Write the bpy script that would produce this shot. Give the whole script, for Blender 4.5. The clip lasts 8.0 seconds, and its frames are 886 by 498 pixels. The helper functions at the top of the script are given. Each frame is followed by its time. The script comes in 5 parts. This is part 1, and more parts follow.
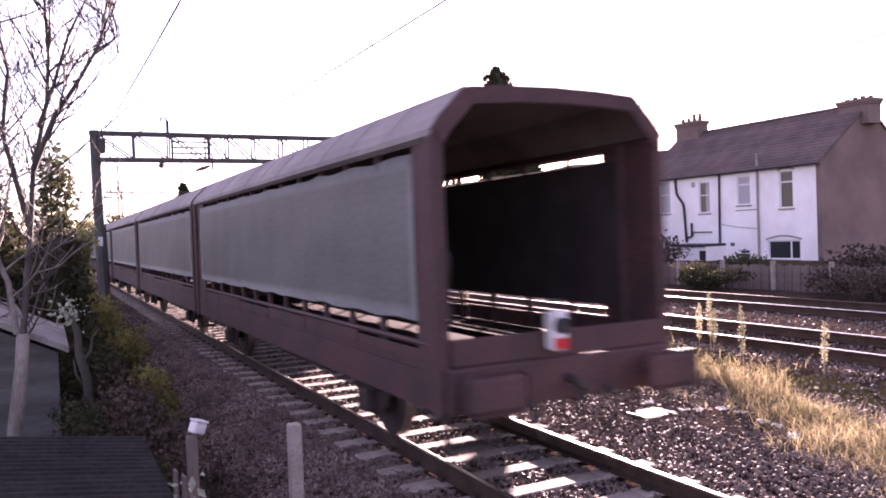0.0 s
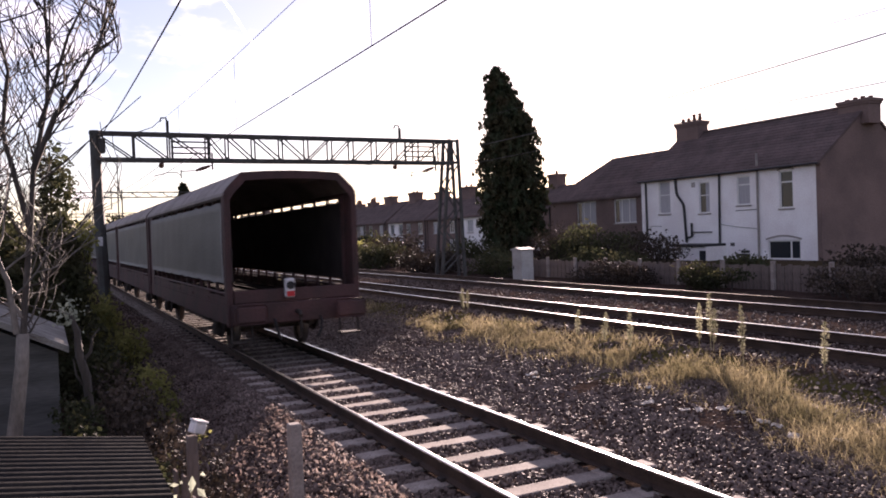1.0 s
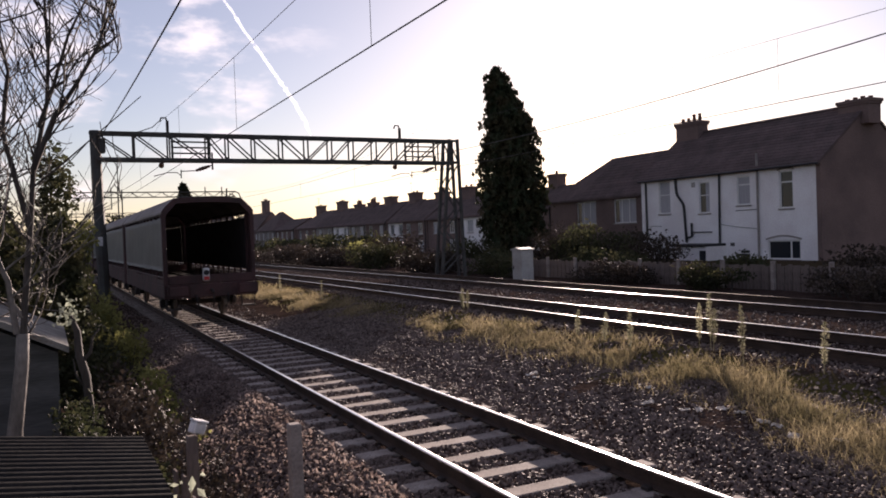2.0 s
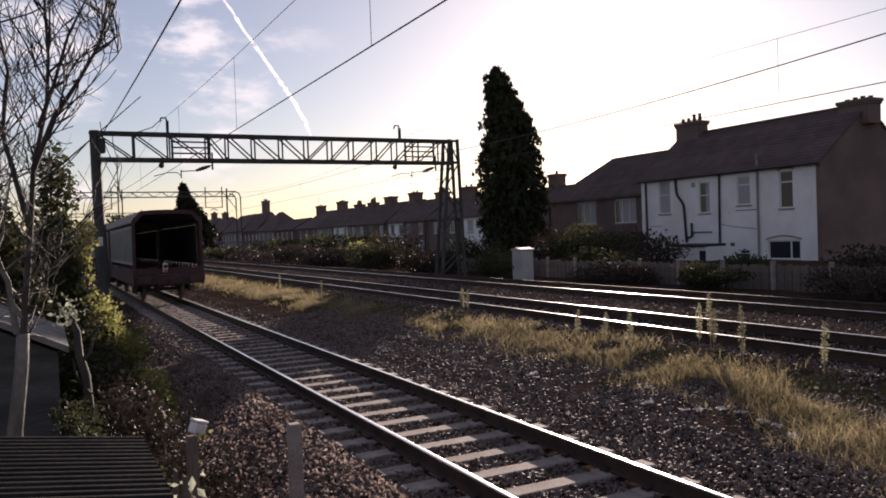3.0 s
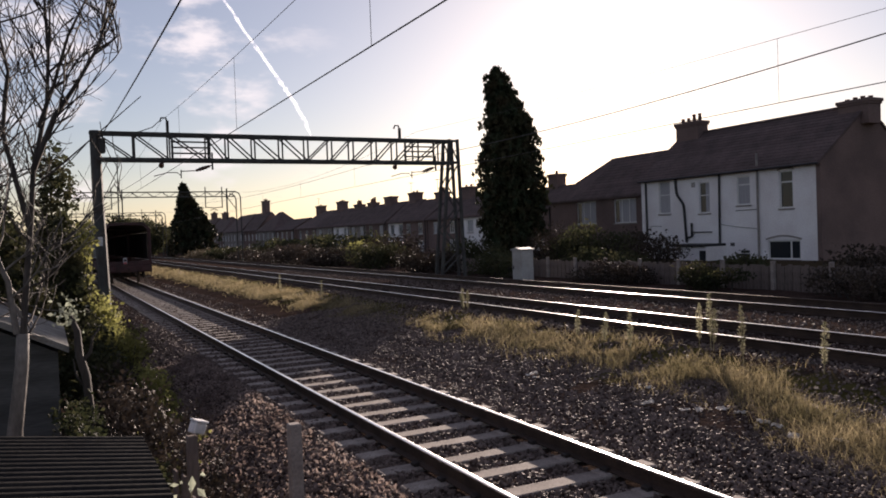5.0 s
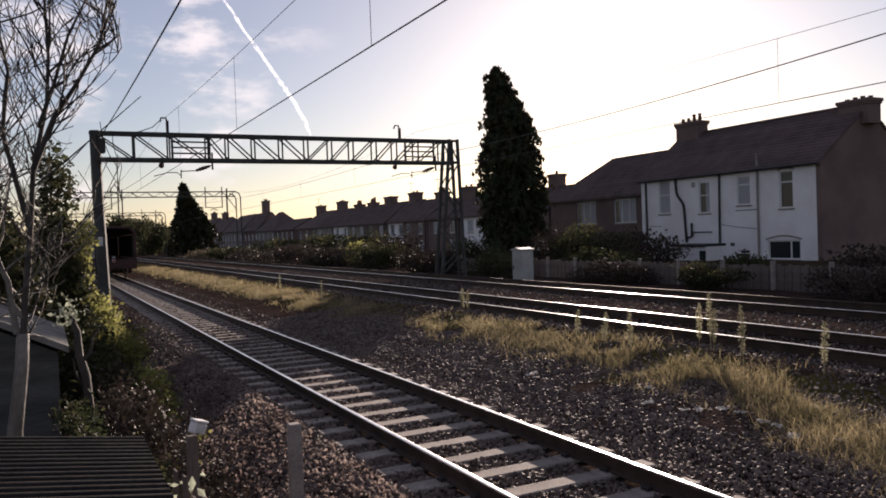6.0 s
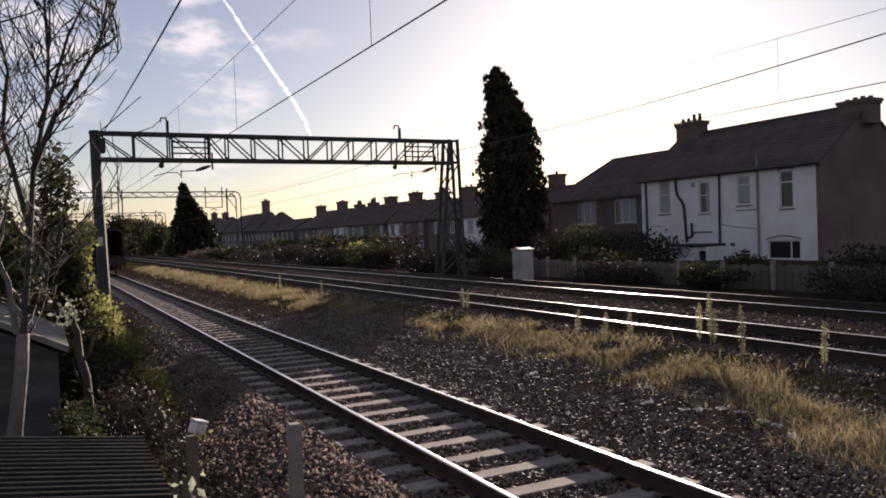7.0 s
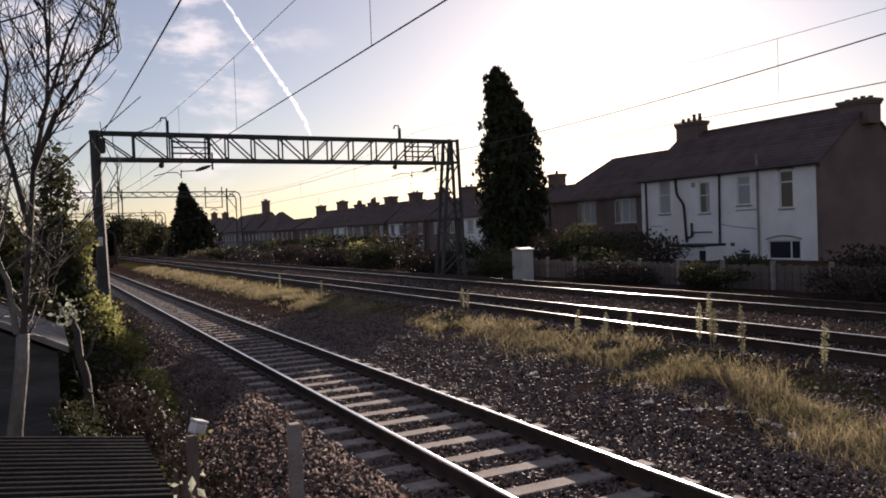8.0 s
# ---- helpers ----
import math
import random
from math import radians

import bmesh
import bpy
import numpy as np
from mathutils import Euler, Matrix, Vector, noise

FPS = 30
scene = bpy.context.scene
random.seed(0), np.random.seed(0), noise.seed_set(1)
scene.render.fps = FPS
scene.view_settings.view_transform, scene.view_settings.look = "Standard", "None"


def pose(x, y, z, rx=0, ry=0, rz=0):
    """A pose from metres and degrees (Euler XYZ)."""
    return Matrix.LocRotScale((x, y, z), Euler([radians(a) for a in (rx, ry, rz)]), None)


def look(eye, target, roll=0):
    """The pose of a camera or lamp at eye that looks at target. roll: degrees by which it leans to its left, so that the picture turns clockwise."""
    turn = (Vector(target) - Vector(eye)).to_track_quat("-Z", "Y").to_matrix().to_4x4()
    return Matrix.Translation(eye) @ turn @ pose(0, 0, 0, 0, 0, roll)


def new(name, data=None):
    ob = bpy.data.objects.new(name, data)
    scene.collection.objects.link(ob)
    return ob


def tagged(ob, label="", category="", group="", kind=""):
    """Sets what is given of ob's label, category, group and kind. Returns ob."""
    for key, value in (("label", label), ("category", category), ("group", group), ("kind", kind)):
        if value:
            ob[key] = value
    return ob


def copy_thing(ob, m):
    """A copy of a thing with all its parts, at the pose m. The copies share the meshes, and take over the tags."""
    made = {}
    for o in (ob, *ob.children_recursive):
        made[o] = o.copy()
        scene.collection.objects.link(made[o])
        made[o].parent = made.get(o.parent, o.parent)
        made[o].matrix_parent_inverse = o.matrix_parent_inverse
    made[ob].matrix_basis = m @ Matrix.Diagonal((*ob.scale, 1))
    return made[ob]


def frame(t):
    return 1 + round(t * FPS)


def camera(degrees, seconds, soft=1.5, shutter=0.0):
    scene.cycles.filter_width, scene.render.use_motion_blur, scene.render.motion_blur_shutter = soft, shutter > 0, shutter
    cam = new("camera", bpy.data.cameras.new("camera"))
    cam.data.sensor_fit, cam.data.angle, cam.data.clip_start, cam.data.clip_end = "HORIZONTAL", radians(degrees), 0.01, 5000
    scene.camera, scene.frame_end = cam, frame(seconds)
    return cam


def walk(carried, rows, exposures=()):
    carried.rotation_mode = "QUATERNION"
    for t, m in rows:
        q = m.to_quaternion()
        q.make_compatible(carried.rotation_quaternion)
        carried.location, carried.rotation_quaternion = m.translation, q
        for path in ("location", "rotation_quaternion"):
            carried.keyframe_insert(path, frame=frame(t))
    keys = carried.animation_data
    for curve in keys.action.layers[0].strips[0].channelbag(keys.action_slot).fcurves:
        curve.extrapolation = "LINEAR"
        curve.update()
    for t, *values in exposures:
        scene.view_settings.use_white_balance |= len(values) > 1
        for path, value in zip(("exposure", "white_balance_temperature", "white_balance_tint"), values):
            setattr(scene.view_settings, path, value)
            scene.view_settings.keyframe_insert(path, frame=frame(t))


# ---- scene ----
EYE = Vector((0, 0, 2.291))
YAW, PITCH = radians(27.03), radians(-1.108)
AIM = EYE + Vector((math.sin(YAW) * math.cos(PITCH), math.cos(YAW) * math.cos(PITCH), math.sin(PITCH)))
cam = camera(59.12, 8.0, soft=1.8, shutter=0.5)
STAND = look(EYE, AIM, -2.07)
walk(cam, [(0.0, STAND), (8.0, STAND)],
     exposures=[(0.0, 2.95, 6620, 52), (0.3, 2.6, 6620, 46), (0.6, 2.12, 6620, 39), (1.0, 1.65, 6620, 33),
                (1.5, 1.2, 6620, 29), (3.0, 0.8, 6620, 24), (3.6, 0.74, 6620, 22), (8.0, 0.74, 6620, 22)])

# ---- world and sun ----
SUN = Vector((0.6258, 0.7465, 0.2262))
world = bpy.data.worlds.new("sky")
scene.world = world
world.use_nodes = True
wn = world.node_tree
sky = wn.nodes.new("ShaderNodeTexSky")
sky.sky_type, sky.sun_disc = "NISHITA", False
sky.sun_elevation = math.asin(SUN.z)
sky.sun_rotation = math.atan2(SUN.x, SUN.y)
sky.air_density, sky.dust_density, sky.ozone_density, sky.altitude = 1.0, 0.5, 2.2, 30
veil = wn.nodes.new("ShaderNodeMixRGB")   # thin high cloud, even over the whole sky
veil.blend_type = "ADD"
veil.inputs[0].default_value = 1.0
veil.inputs[2].default_value = (1.5, 1.25, 1.16, 1)
wn.links.new(sky.outputs[0], veil.inputs[1])
wn.links.new(veil.outputs[0], wn.nodes["Background"].inputs[0])
wn.nodes["Background"].inputs[1].default_value = 0.05
lamp = bpy.data.lights.new("sun", "SUN")
lamp.energy, lamp.angle, lamp.color = 5.0, radians(0.6), (1.0, 0.88, 0.72)
sun = new("sun", lamp)
sun.matrix_world = look(SUN * 50, (0, 0, 0))

# ---- materials ----


def material(name, colour, rough=0.8, metal=0.0, second=None, scale=4.0, fine=40.0, amount=0.35, bump=0.3, each=0.0,
             spec=0.5, stretch=(1, 1, 1), detail=6.0):
    """A worn surface: two colours mixed by a broad noise, a fine grain, relief, and a shift from piece to piece."""
    m = bpy.data.materials.new(name)
    m.use_nodes = True
    n, l = m.node_tree.nodes, m.node_tree.links
    b = n["Principled BSDF"]
    b.inputs["Roughness"].default_value, b.inputs["Metallic"].default_value = rough, metal
    b.inputs["Specular IOR Level"].default_value = spec
    co = n.new("ShaderNodeTexCoord")
    mp = n.new("ShaderNodeMapping")
    mp.inputs["Scale"].default_value = stretch
    l.new(co.outputs["Object"], mp.inputs[0])
    big, small = n.new("ShaderNodeTexNoise"), n.new("ShaderNodeTexNoise")
    for t, s in ((big, scale), (small, fine)):
        t.inputs["Scale"].default_value, t.inputs["Detail"].default_value = s, detail
        l.new(mp.outputs[0], t.inputs["Vector"])
    ramp = n.new("ShaderNodeMapRange")
    ramp.inputs["From Min"].default_value, ramp.inputs["From Max"].default_value = 0.38, 0.64
    l.new(big.outputs["Fac"], ramp.inputs["Value"])
    mix = n.new("ShaderNodeMixRGB")
    second = second or tuple(c * (1 - amount) for c in colour)
    mix.inputs[1].default_value, mix.inputs[2].default_value = (*colour, 1), (*second, 1)
    l.new(ramp.outputs[0], mix.inputs[0])
    hsv = n.new("ShaderNodeHueSaturation")
    l.new(mix.outputs[0], hsv.inputs["Color"])
    val = n.new("ShaderNodeMapRange")
    val.inputs["From Min"].default_value, val.inputs["From Max"].default_value = 0.3, 0.7
    val.inputs["To Min"].default_value, val.inputs["To Max"].default_value = 1 - amount * 0.7, 1 + amount * 0.7
    l.new(small.outputs["Fac"], val.inputs["Value"])
    if each:
        info, geo = n.new("ShaderNodeObjectInfo"), n.new("ShaderNodeNewGeometry")
        s1 = n.new("ShaderNodeMath")
        s1.operation = "ADD"
        l.new(info.outputs["Random"], s1.inputs[0])
        l.new(geo.outputs["Random Per Island"], s1.inputs[1])
        s2 = n.new("ShaderNodeMapRange")
        s2.inputs["From Max"].default_value = 2.0
        s2.inputs["To Min"].default_value, s2.inputs["To Max"].default_value = 1 - each, 1 + each
        l.new(s1.outputs[0], s2.inputs["Value"])
        mu = n.new("ShaderNodeMath")
        mu.operation = "MULTIPLY"
        l.new(val.outputs[0], mu.inputs[0])
        l.new(s2.outputs[0], mu.inputs[1])
        l.new(mu.outputs[0], hsv.inputs["Value"])
    else:
        l.new(val.outputs[0], hsv.inputs["Value"])
    l.new(hsv.outputs[0], b.inputs["Base Color"])
    if bump:
        bp = n.new("ShaderNodeBump")
        bp.inputs["Strength"].default_value, bp.inputs["Distance"].default_value = bump, 0.6 / fine
        l.new(small.outputs["Fac"], bp.inputs["Height"])
        l.new(bp.outputs[0], b.inputs["Normal"])
    return m


def leafy(name, colour, second, thin=0.35, each=0.5):
    """Foliage that lets some light through."""
    m = material(name, colour, 0.62, second=second, scale=1.2, fine=9.0, amount=0.4, bump=0.0, each=each, spec=0.12)
    n, l = m.node_tree.nodes, m.node_tree.links
    b = n["Principled BSDF"]
    tr, mx = n.new("ShaderNodeBsdfTranslucent"), n.new("ShaderNodeMixShader")
    l.new(b.inputs["Base Color"].links[0].from_socket, tr.inputs["Color"])
    mx.inputs[0].default_value = thin
    l.new(b.outputs[0], mx.inputs[1])
    l.new(tr.outputs[0], mx.inputs[2])
    l.new(mx.outputs[0], n["Material Output"].inputs["Surface"])
    return m


def glass(name, colour=(0.03, 0.035, 0.04)):
    m = bpy.data.materials.new(name)
    m.use_nodes = True
    b = m.node_tree.nodes["Principled BSDF"]
    b.inputs["Base Color"].default_value, b.inputs["Roughness"].default_value = (*colour, 1), 0.06
    return m


M_RAIL = material("rail_steel", (0.075, 0.048, 0.035), 0.75, 0.3, scale=3, fine=60, amount=0.4)
M_HEAD = material("polished_rail_head", (0.95, 0.93, 0.91), 0.3, 1.0, scale=2, fine=20, amount=0.12, bump=0.03, stretch=(8, 0.3, 1))
M_SLEEPER = material("weathered_concrete", (0.36, 0.32, 0.285), 0.9, spec=0.2, second=(0.24, 0.205, 0.18), scale=3, fine=45, amount=0.35, each=0.25)
M_STONE = material("ballast_stone", (0.185, 0.145, 0.125), 0.75, spec=0.2, second=(0.085, 0.064, 0.055), scale=6, fine=50, amount=0.35, each=0.42)
M_BROWN = material("rust_brown_paint", (0.07, 0.03, 0.03), 0.75, second=(0.04, 0.022, 0.021), scale=1.5, fine=25, amount=0.35, bump=0.15)
M_TARP = material("grey_side_sheet", (0.115, 0.12, 0.112), 0.65, second=(0.085, 0.088, 0.083), scale=0.7, fine=12, amount=0.18, bump=0.08, stretch=(1, 0.5, 1.5))
M_ROOFM = material("grey_roof_sheet", (0.2, 0.175, 0.17), 0.65, second=(0.13, 0.108, 0.104), scale=0.8, fine=14, amount=0.25, bump=0.15)
M_UNDER = material("grimy_steel", (0.045, 0.035, 0.03), 0.7, 0.2, scale=3, fine=30, amount=0.4)
M_TYRE = material("worn_wheel_steel", (0.16, 0.14, 0.13), 0.45, 0.8, scale=4, fine=30, amount=0.3)
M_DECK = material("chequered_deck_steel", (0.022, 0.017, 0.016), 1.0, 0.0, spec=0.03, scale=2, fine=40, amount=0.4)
M_GALV = material("weathered_galvanised_steel", (0.065, 0.07, 0.066), 0.75, 0.15, second=(0.045, 0.04, 0.037), scale=2, fine=30, amount=0.3, bump=0.1)
M_WIRE = material("copper_wire", (0.05, 0.045, 0.04), 0.6, 0.3, scale=5, fine=30, amount=0.2, bump=0)
M_PORC = material("brown_porcelain", (0.09, 0.045, 0.03), 0.25, scale=5, fine=30, amount=0.15, bump=0)
M_WHITE = material("white_render_wall", (0.83, 0.82, 0.82), 0.85, second=(0.75, 0.72, 0.72), scale=0.7, fine=14, amount=0.12, bump=0.2)
M_PEBBLE = material("grey_pebbledash_wall", (0.29, 0.265, 0.25), 0.9, spec=0.2, second=(0.21, 0.19, 0.178), scale=0.8, fine=16, amount=0.2, bump=0.4)
M_BRICK = material("dark_brown_brick", (0.2, 0.142, 0.128), 0.9, spec=0.2, second=(0.145, 0.105, 0.096), scale=0.5, fine=14, amount=0.2, bump=0.3)
M_SLATE = material("dark_roof_tiles", (0.125, 0.092, 0.088), 0.92, spec=0.15, second=(0.09, 0.07, 0.067), scale=1.0, fine=8, amount=0.3, bump=0.3, each=0.2)
M_POT = material("terracotta_pot", (0.17, 0.09, 0.065), 0.8, scale=4, fine=20, amount=0.3)
M_FRAME = material("white_window_paint", (0.7, 0.7, 0.68), 0.5, scale=3, fine=20, amount=0.08, bump=0)
M_SILL = material("stone_sill", (0.3, 0.27, 0.25), 0.8, scale=3, fine=25, amount=0.25)
M_PIPE = material("black_drainpipe", (0.02, 0.02, 0.022), 0.5, scale=4, fine=30, amount=0.3, bump=0)
M_GLASS = glass("window_glass")
M_CURTAIN = material("net_curtain", (0.4, 0.4, 0.42), 0.9, scale=3, fine=12, amount=0.15, bump=0.1, stretch=(6, 6, 0.4))
M_FENCE = material("old_fence_timber", (0.17, 0.138, 0.125), 0.95, spec=0.15, second=(0.11, 0.09, 0.08), scale=2, fine=25, amount=0.3, each=0.15, stretch=(1, 1, 0.2))
M_BARK = material("grey_bark", (0.065, 0.055, 0.048), 0.85, second=(0.035, 0.03, 0.026), scale=5, fine=40, amount=0.4, bump=0.5, stretch=(1, 1, 0.3))
M_PALE = material("pale_smooth_bark", (0.19, 0.17, 0.15), 0.75, second=(0.085, 0.075, 0.066), scale=5, fine=35, amount=0.35, bump=0.4, stretch=(1, 1, 0.4))
M_CYPRESS = leafy("cypress_leaf", (0.03, 0.042, 0.022), (0.05, 0.042, 0.022), 0.12)
M_LEAF = leafy("ivy_leaf", (0.04, 0.048, 0.024), (0.07, 0.066, 0.034), 0.38)
M_GOLD = leafy("yellow_green_leaf", (0.25, 0.245, 0.085), (0.13, 0.135, 0.05), 0.6)
M_DRY = leafy("dry_brown_leaf", (0.07, 0.053, 0.041), (0.042, 0.035, 0.028), 0.12)
M_FALLEN = leafy("fallen_leaf", (0.37, 0.295, 0.26), (0.17, 0.125, 0.11), 0.45)
M_BROAD = leafy("pale_broad_leaf", (0.42, 0.45, 0.36), (0.26, 0.3, 0.2), 0.45)
M_TIMBER = material("dark_timber_sleeper", (0.06, 0.046, 0.04), 0.95, spec=0.15, second=(0.04, 0.032, 0.028), scale=3, fine=40, amount=0.3, each=0.2)
# near-black lining colour that carries the shade inside the wagons
M_SHADE_LINING = material("dark_shade_lining", (0.042, 0.034, 0.034), 0.9, spec=0.2, scale=2, fine=30, amount=0.3)
M_GRASS = leafy("autumn_grass", (0.31, 0.255, 0.15), (0.15, 0.13, 0.07), 0.58, 0.7)
M_SCRUB = leafy("withered_scrub", (0.12, 0.1, 0.07), (0.075, 0.065, 0.042), 0.3)
M_WEED = leafy("seeding_weed", (0.32, 0.29, 0.21), (0.2, 0.21, 0.11), 0.5)
M_CABINET = material("grey_painted_cabinet", (0.42, 0.42, 0.4), 0.6, second=(0.33, 0.32, 0.3), scale=2, fine=18, amount=0.15, bump=0.05)
M_POST = material("pale_concrete_post", (0.34, 0.3, 0.27), 0.9, second=(0.24, 0.2, 0.18), scale=4, fine=40, amount=0.3)
M_CORR = material("black_corrugated_sheet", (0.012, 0.012, 0.013), 0.85, spec=0.1, second=(0.022, 0.02, 0.018), scale=3, fine=30, amount=0.4, bump=0.15)
M_FELT = material("pale_roofing_felt", (0.24, 0.235, 0.22), 0.95, spec=0.1, second=(0.15, 0.145, 0.132), scale=2.5, fine=30, amount=0.3)
M_PLASTIC = material("white_plastic", (0.66, 0.65, 0.66), 0.45, second=(0.5, 0.5, 0.5), scale=6, fine=30, amount=0.15, bump=0.05)
M_RED = material("red_lens", (0.5, 0.02, 0.03), 0.3, scale=6, fine=30, amount=0.1, bump=0)
M_BLACK = material("black_rubber", (0.015, 0.015, 0.016), 0.7, scale=6, fine=30, amount=0.3, bump=0.1)
M_LITTER = material("crumpled_white_litter", (0.8, 0.78, 0.75), 0.7, second=(0.6, 0.57, 0.53), scale=9, fine=30, amount=0.25, each=0.2)

# ---- mesh helpers ----


def mesh_of(bm, name, material_=None, smooth=False):
    me = bpy.data.meshes.new(name)
    bm.to_mesh(me)
    bm.free()
    if material_:
        me.materials.append(material_)
    if smooth:
        for f in me.polygons:
            f.use_smooth = True
    return me


def part(name, bm, material_, parent, label="", smooth=False):
    """One mesh object under a thing or a part, or at top level where parent is None."""
    ob = new(name, bm if isinstance(bm, bpy.types.Mesh) else mesh_of(bm, name, material_, smooth))
    ob.parent = parent
    return tagged(ob, label)


def thing(name, label, category, group="", kind="", at=None):
    ob = new(name)
    ob.empty_display_size = 0.2
    if at is not None:
        ob.matrix_world = at
    return tagged(ob, label, category, group, kind)


def box(bm, x0, x1, y0, y1, z0, z1, bevel=0.0, turn=None):
    made = bmesh.ops.create_cube(bm, size=1)["verts"]
    bmesh.ops.scale(bm, vec=(x1 - x0, y1 - y0, z1 - z0), verts=made)
    if turn is not None:
        bmesh.ops.transform(bm, matrix=turn, verts=made)
    bmesh.ops.translate(bm, vec=((x0 + x1) / 2, (y0 + y1) / 2, (z0 + z1) / 2), verts=made)
    if bevel:
        edges = {e for v in made for e in v.link_edges}
        bmesh.ops.bevel(bm, geom=list(edges), offset=bevel, segments=1, affect="EDGES")
    return bm


def bar(bm, a, b, w, h=None):
    """A straight bar of rectangular section from a to b."""
    a, b = Vector(a), Vector(b)
    made = bmesh.ops.create_cube(bm, size=1)["verts"]
    bmesh.ops.scale(bm, vec=(w, h or w, (b - a).length), verts=made)
    m = Matrix.Translation((a + b) / 2) @ (b - a).to_track_quat("Z", "Y").to_matrix().to_4x4()
    bmesh.ops.transform(bm, matrix=m, verts=made)
    return bm


def tube(bm, points, radii, sides=6, cap=True):
    """A tapered tube through points."""
    rings = []
    pts = [Vector(p) for p in points]
    if not hasattr(radii, "__len__"):
        radii = [radii] * len(pts)
    for i, p in enumerate(pts):
        d = (pts[min(i + 1, len(pts) - 1)] - pts[max(i - 1, 0)])
        q = d.to_track_quat("Z", "Y")
        rings.append([bm.verts.new(p + q @ Vector((radii[i] * math.cos(2 * math.pi * k / sides), radii[i] * math.sin(2 * math.pi * k / sides), 0))) for k in range(sides)])
    for r, s in zip(rings, rings[1:]):
        for k in range(sides):
            bm.faces.new((r[k], r[(k + 1) % sides], s[(k + 1) % sides], s[k]))
    if cap:
        bm.faces.new(rings[0][::-1])
        bm.faces.new(rings[-1])
    return bm


def extrude(bm, outline, axis, a, b):
    """A closed outline of (u, v) drawn out along an axis: 'y' takes (x, z), 'x' takes (y, z)."""
    def at(u, v, w):
        return (u, w, v) if axis == "y" else (w, u, v)
    lo = [bm.verts.new(at(u, v, a)) for u, v in outline]
    hi = [bm.verts.new(at(u, v, b)) for u, v in outline]
    k = len(outline)
    for i in range(k):
        bm.faces.new((lo[i], lo[(i + 1) % k], hi[(i + 1) % k], hi[i]))
    bm.faces.new(lo[::-1])
    bm.faces.new(hi)
    bmesh.ops.recalc_face_normals(bm, faces=bm.faces[:])
    return bm


def polys(name, verts, faces, material_):
    me = bpy.data.meshes.new(name)
    me.from_pydata([tuple(v) for v in verts], [], [tuple(f) for f in faces])
    me.materials.append(material_)
    me.update()
    return me


def leaf_mesh(name, material_, centres, normals, size, rng, long=1.6, droop=0.0):
    """Many small bent leaves, two triangles each side of the rib."""
    c = np.asarray(centres, float)
    k = len(c)
    d = rng.normal(size=(k, 3))
    d[:, 2] -= droop * 2
    d /= np.linalg.norm(d, axis=1)[:, None]
    o = np.asarray(normals, float) + rng.normal(size=(k, 3)) * 0.6
    s = np.cross(d, o)
    s /= np.linalg.norm(s, axis=1)[:, None] + 1e-9
    w = np.cross(s, d)
    z = (size * rng.uniform(0.6, 1.4, k))[:, None]
    v = np.empty((k, 4, 3))
    v[:, 0] = c - d * z * long * 0.5
    v[:, 1] = c + s * z * 0.5 + w * z * 0.15
    v[:, 2] = c + d * z * long * 0.5
    v[:, 3] = c - s * z * 0.5 + w * z * 0.15
    i = np.arange(k)[:, None] * 4
    faces = np.concatenate([i + np.array([[0, 1, 2]]), i + np.array([[0, 2, 3]])])
    return polys(name, v.reshape(-1, 3), faces.tolist(), material_)


def clump_points(blobs, count, rng, shell=0.55):
    """Points in a set of ellipsoid clumps, most of them near the outside, and the way outwards there."""
    blobs = np.asarray(blobs, float)
    weight = blobs[:, 3] * blobs[:, 4] + blobs[:, 4] * blobs[:, 5]
    pick = rng.choice(len(blobs), count, p=weight / weight.sum())
    d = rng.normal(size=(count, 3))
    d /= np.linalg.norm(d, axis=1)[:, None]
    r = shell + (1 - shell) * rng.uniform(0, 1, count) ** 0.6
    r *= 1 + 0.3 * np.sin(d[:, 0] * 7 + pick) * np.cos(d[:, 2] * 9 + pick * 2) + 0.12 * rng.normal(size=count)
    b = blobs[pick]
    return b[:, :3] + d * r[:, None] * b[:, 3:6], d

# ---- ground ----
T1, T2, T3, UP = 4.265, 10.68, 15.17, 0.46   # track centres and the rail level of the two far tracks


def ground_z(x, y):
    """Height of the ground across the line."""
    xs = [-400, -8, -2, 0.6, 1.6, 2.7, 3.0, 5.6, 6.0, 7.0, 8.5, 9.3, 16.6, 17.6, 20, 34, 400]
    zs = [-0.9, -0.9, -0.8, -0.7, -0.5, -0.22, -0.2, -0.215, -0.24, -0.12, 0.06, 0.285, 0.285, 0.12, 0.12, 0.25, 0.3]
    return float(np.interp(x, xs, zs))


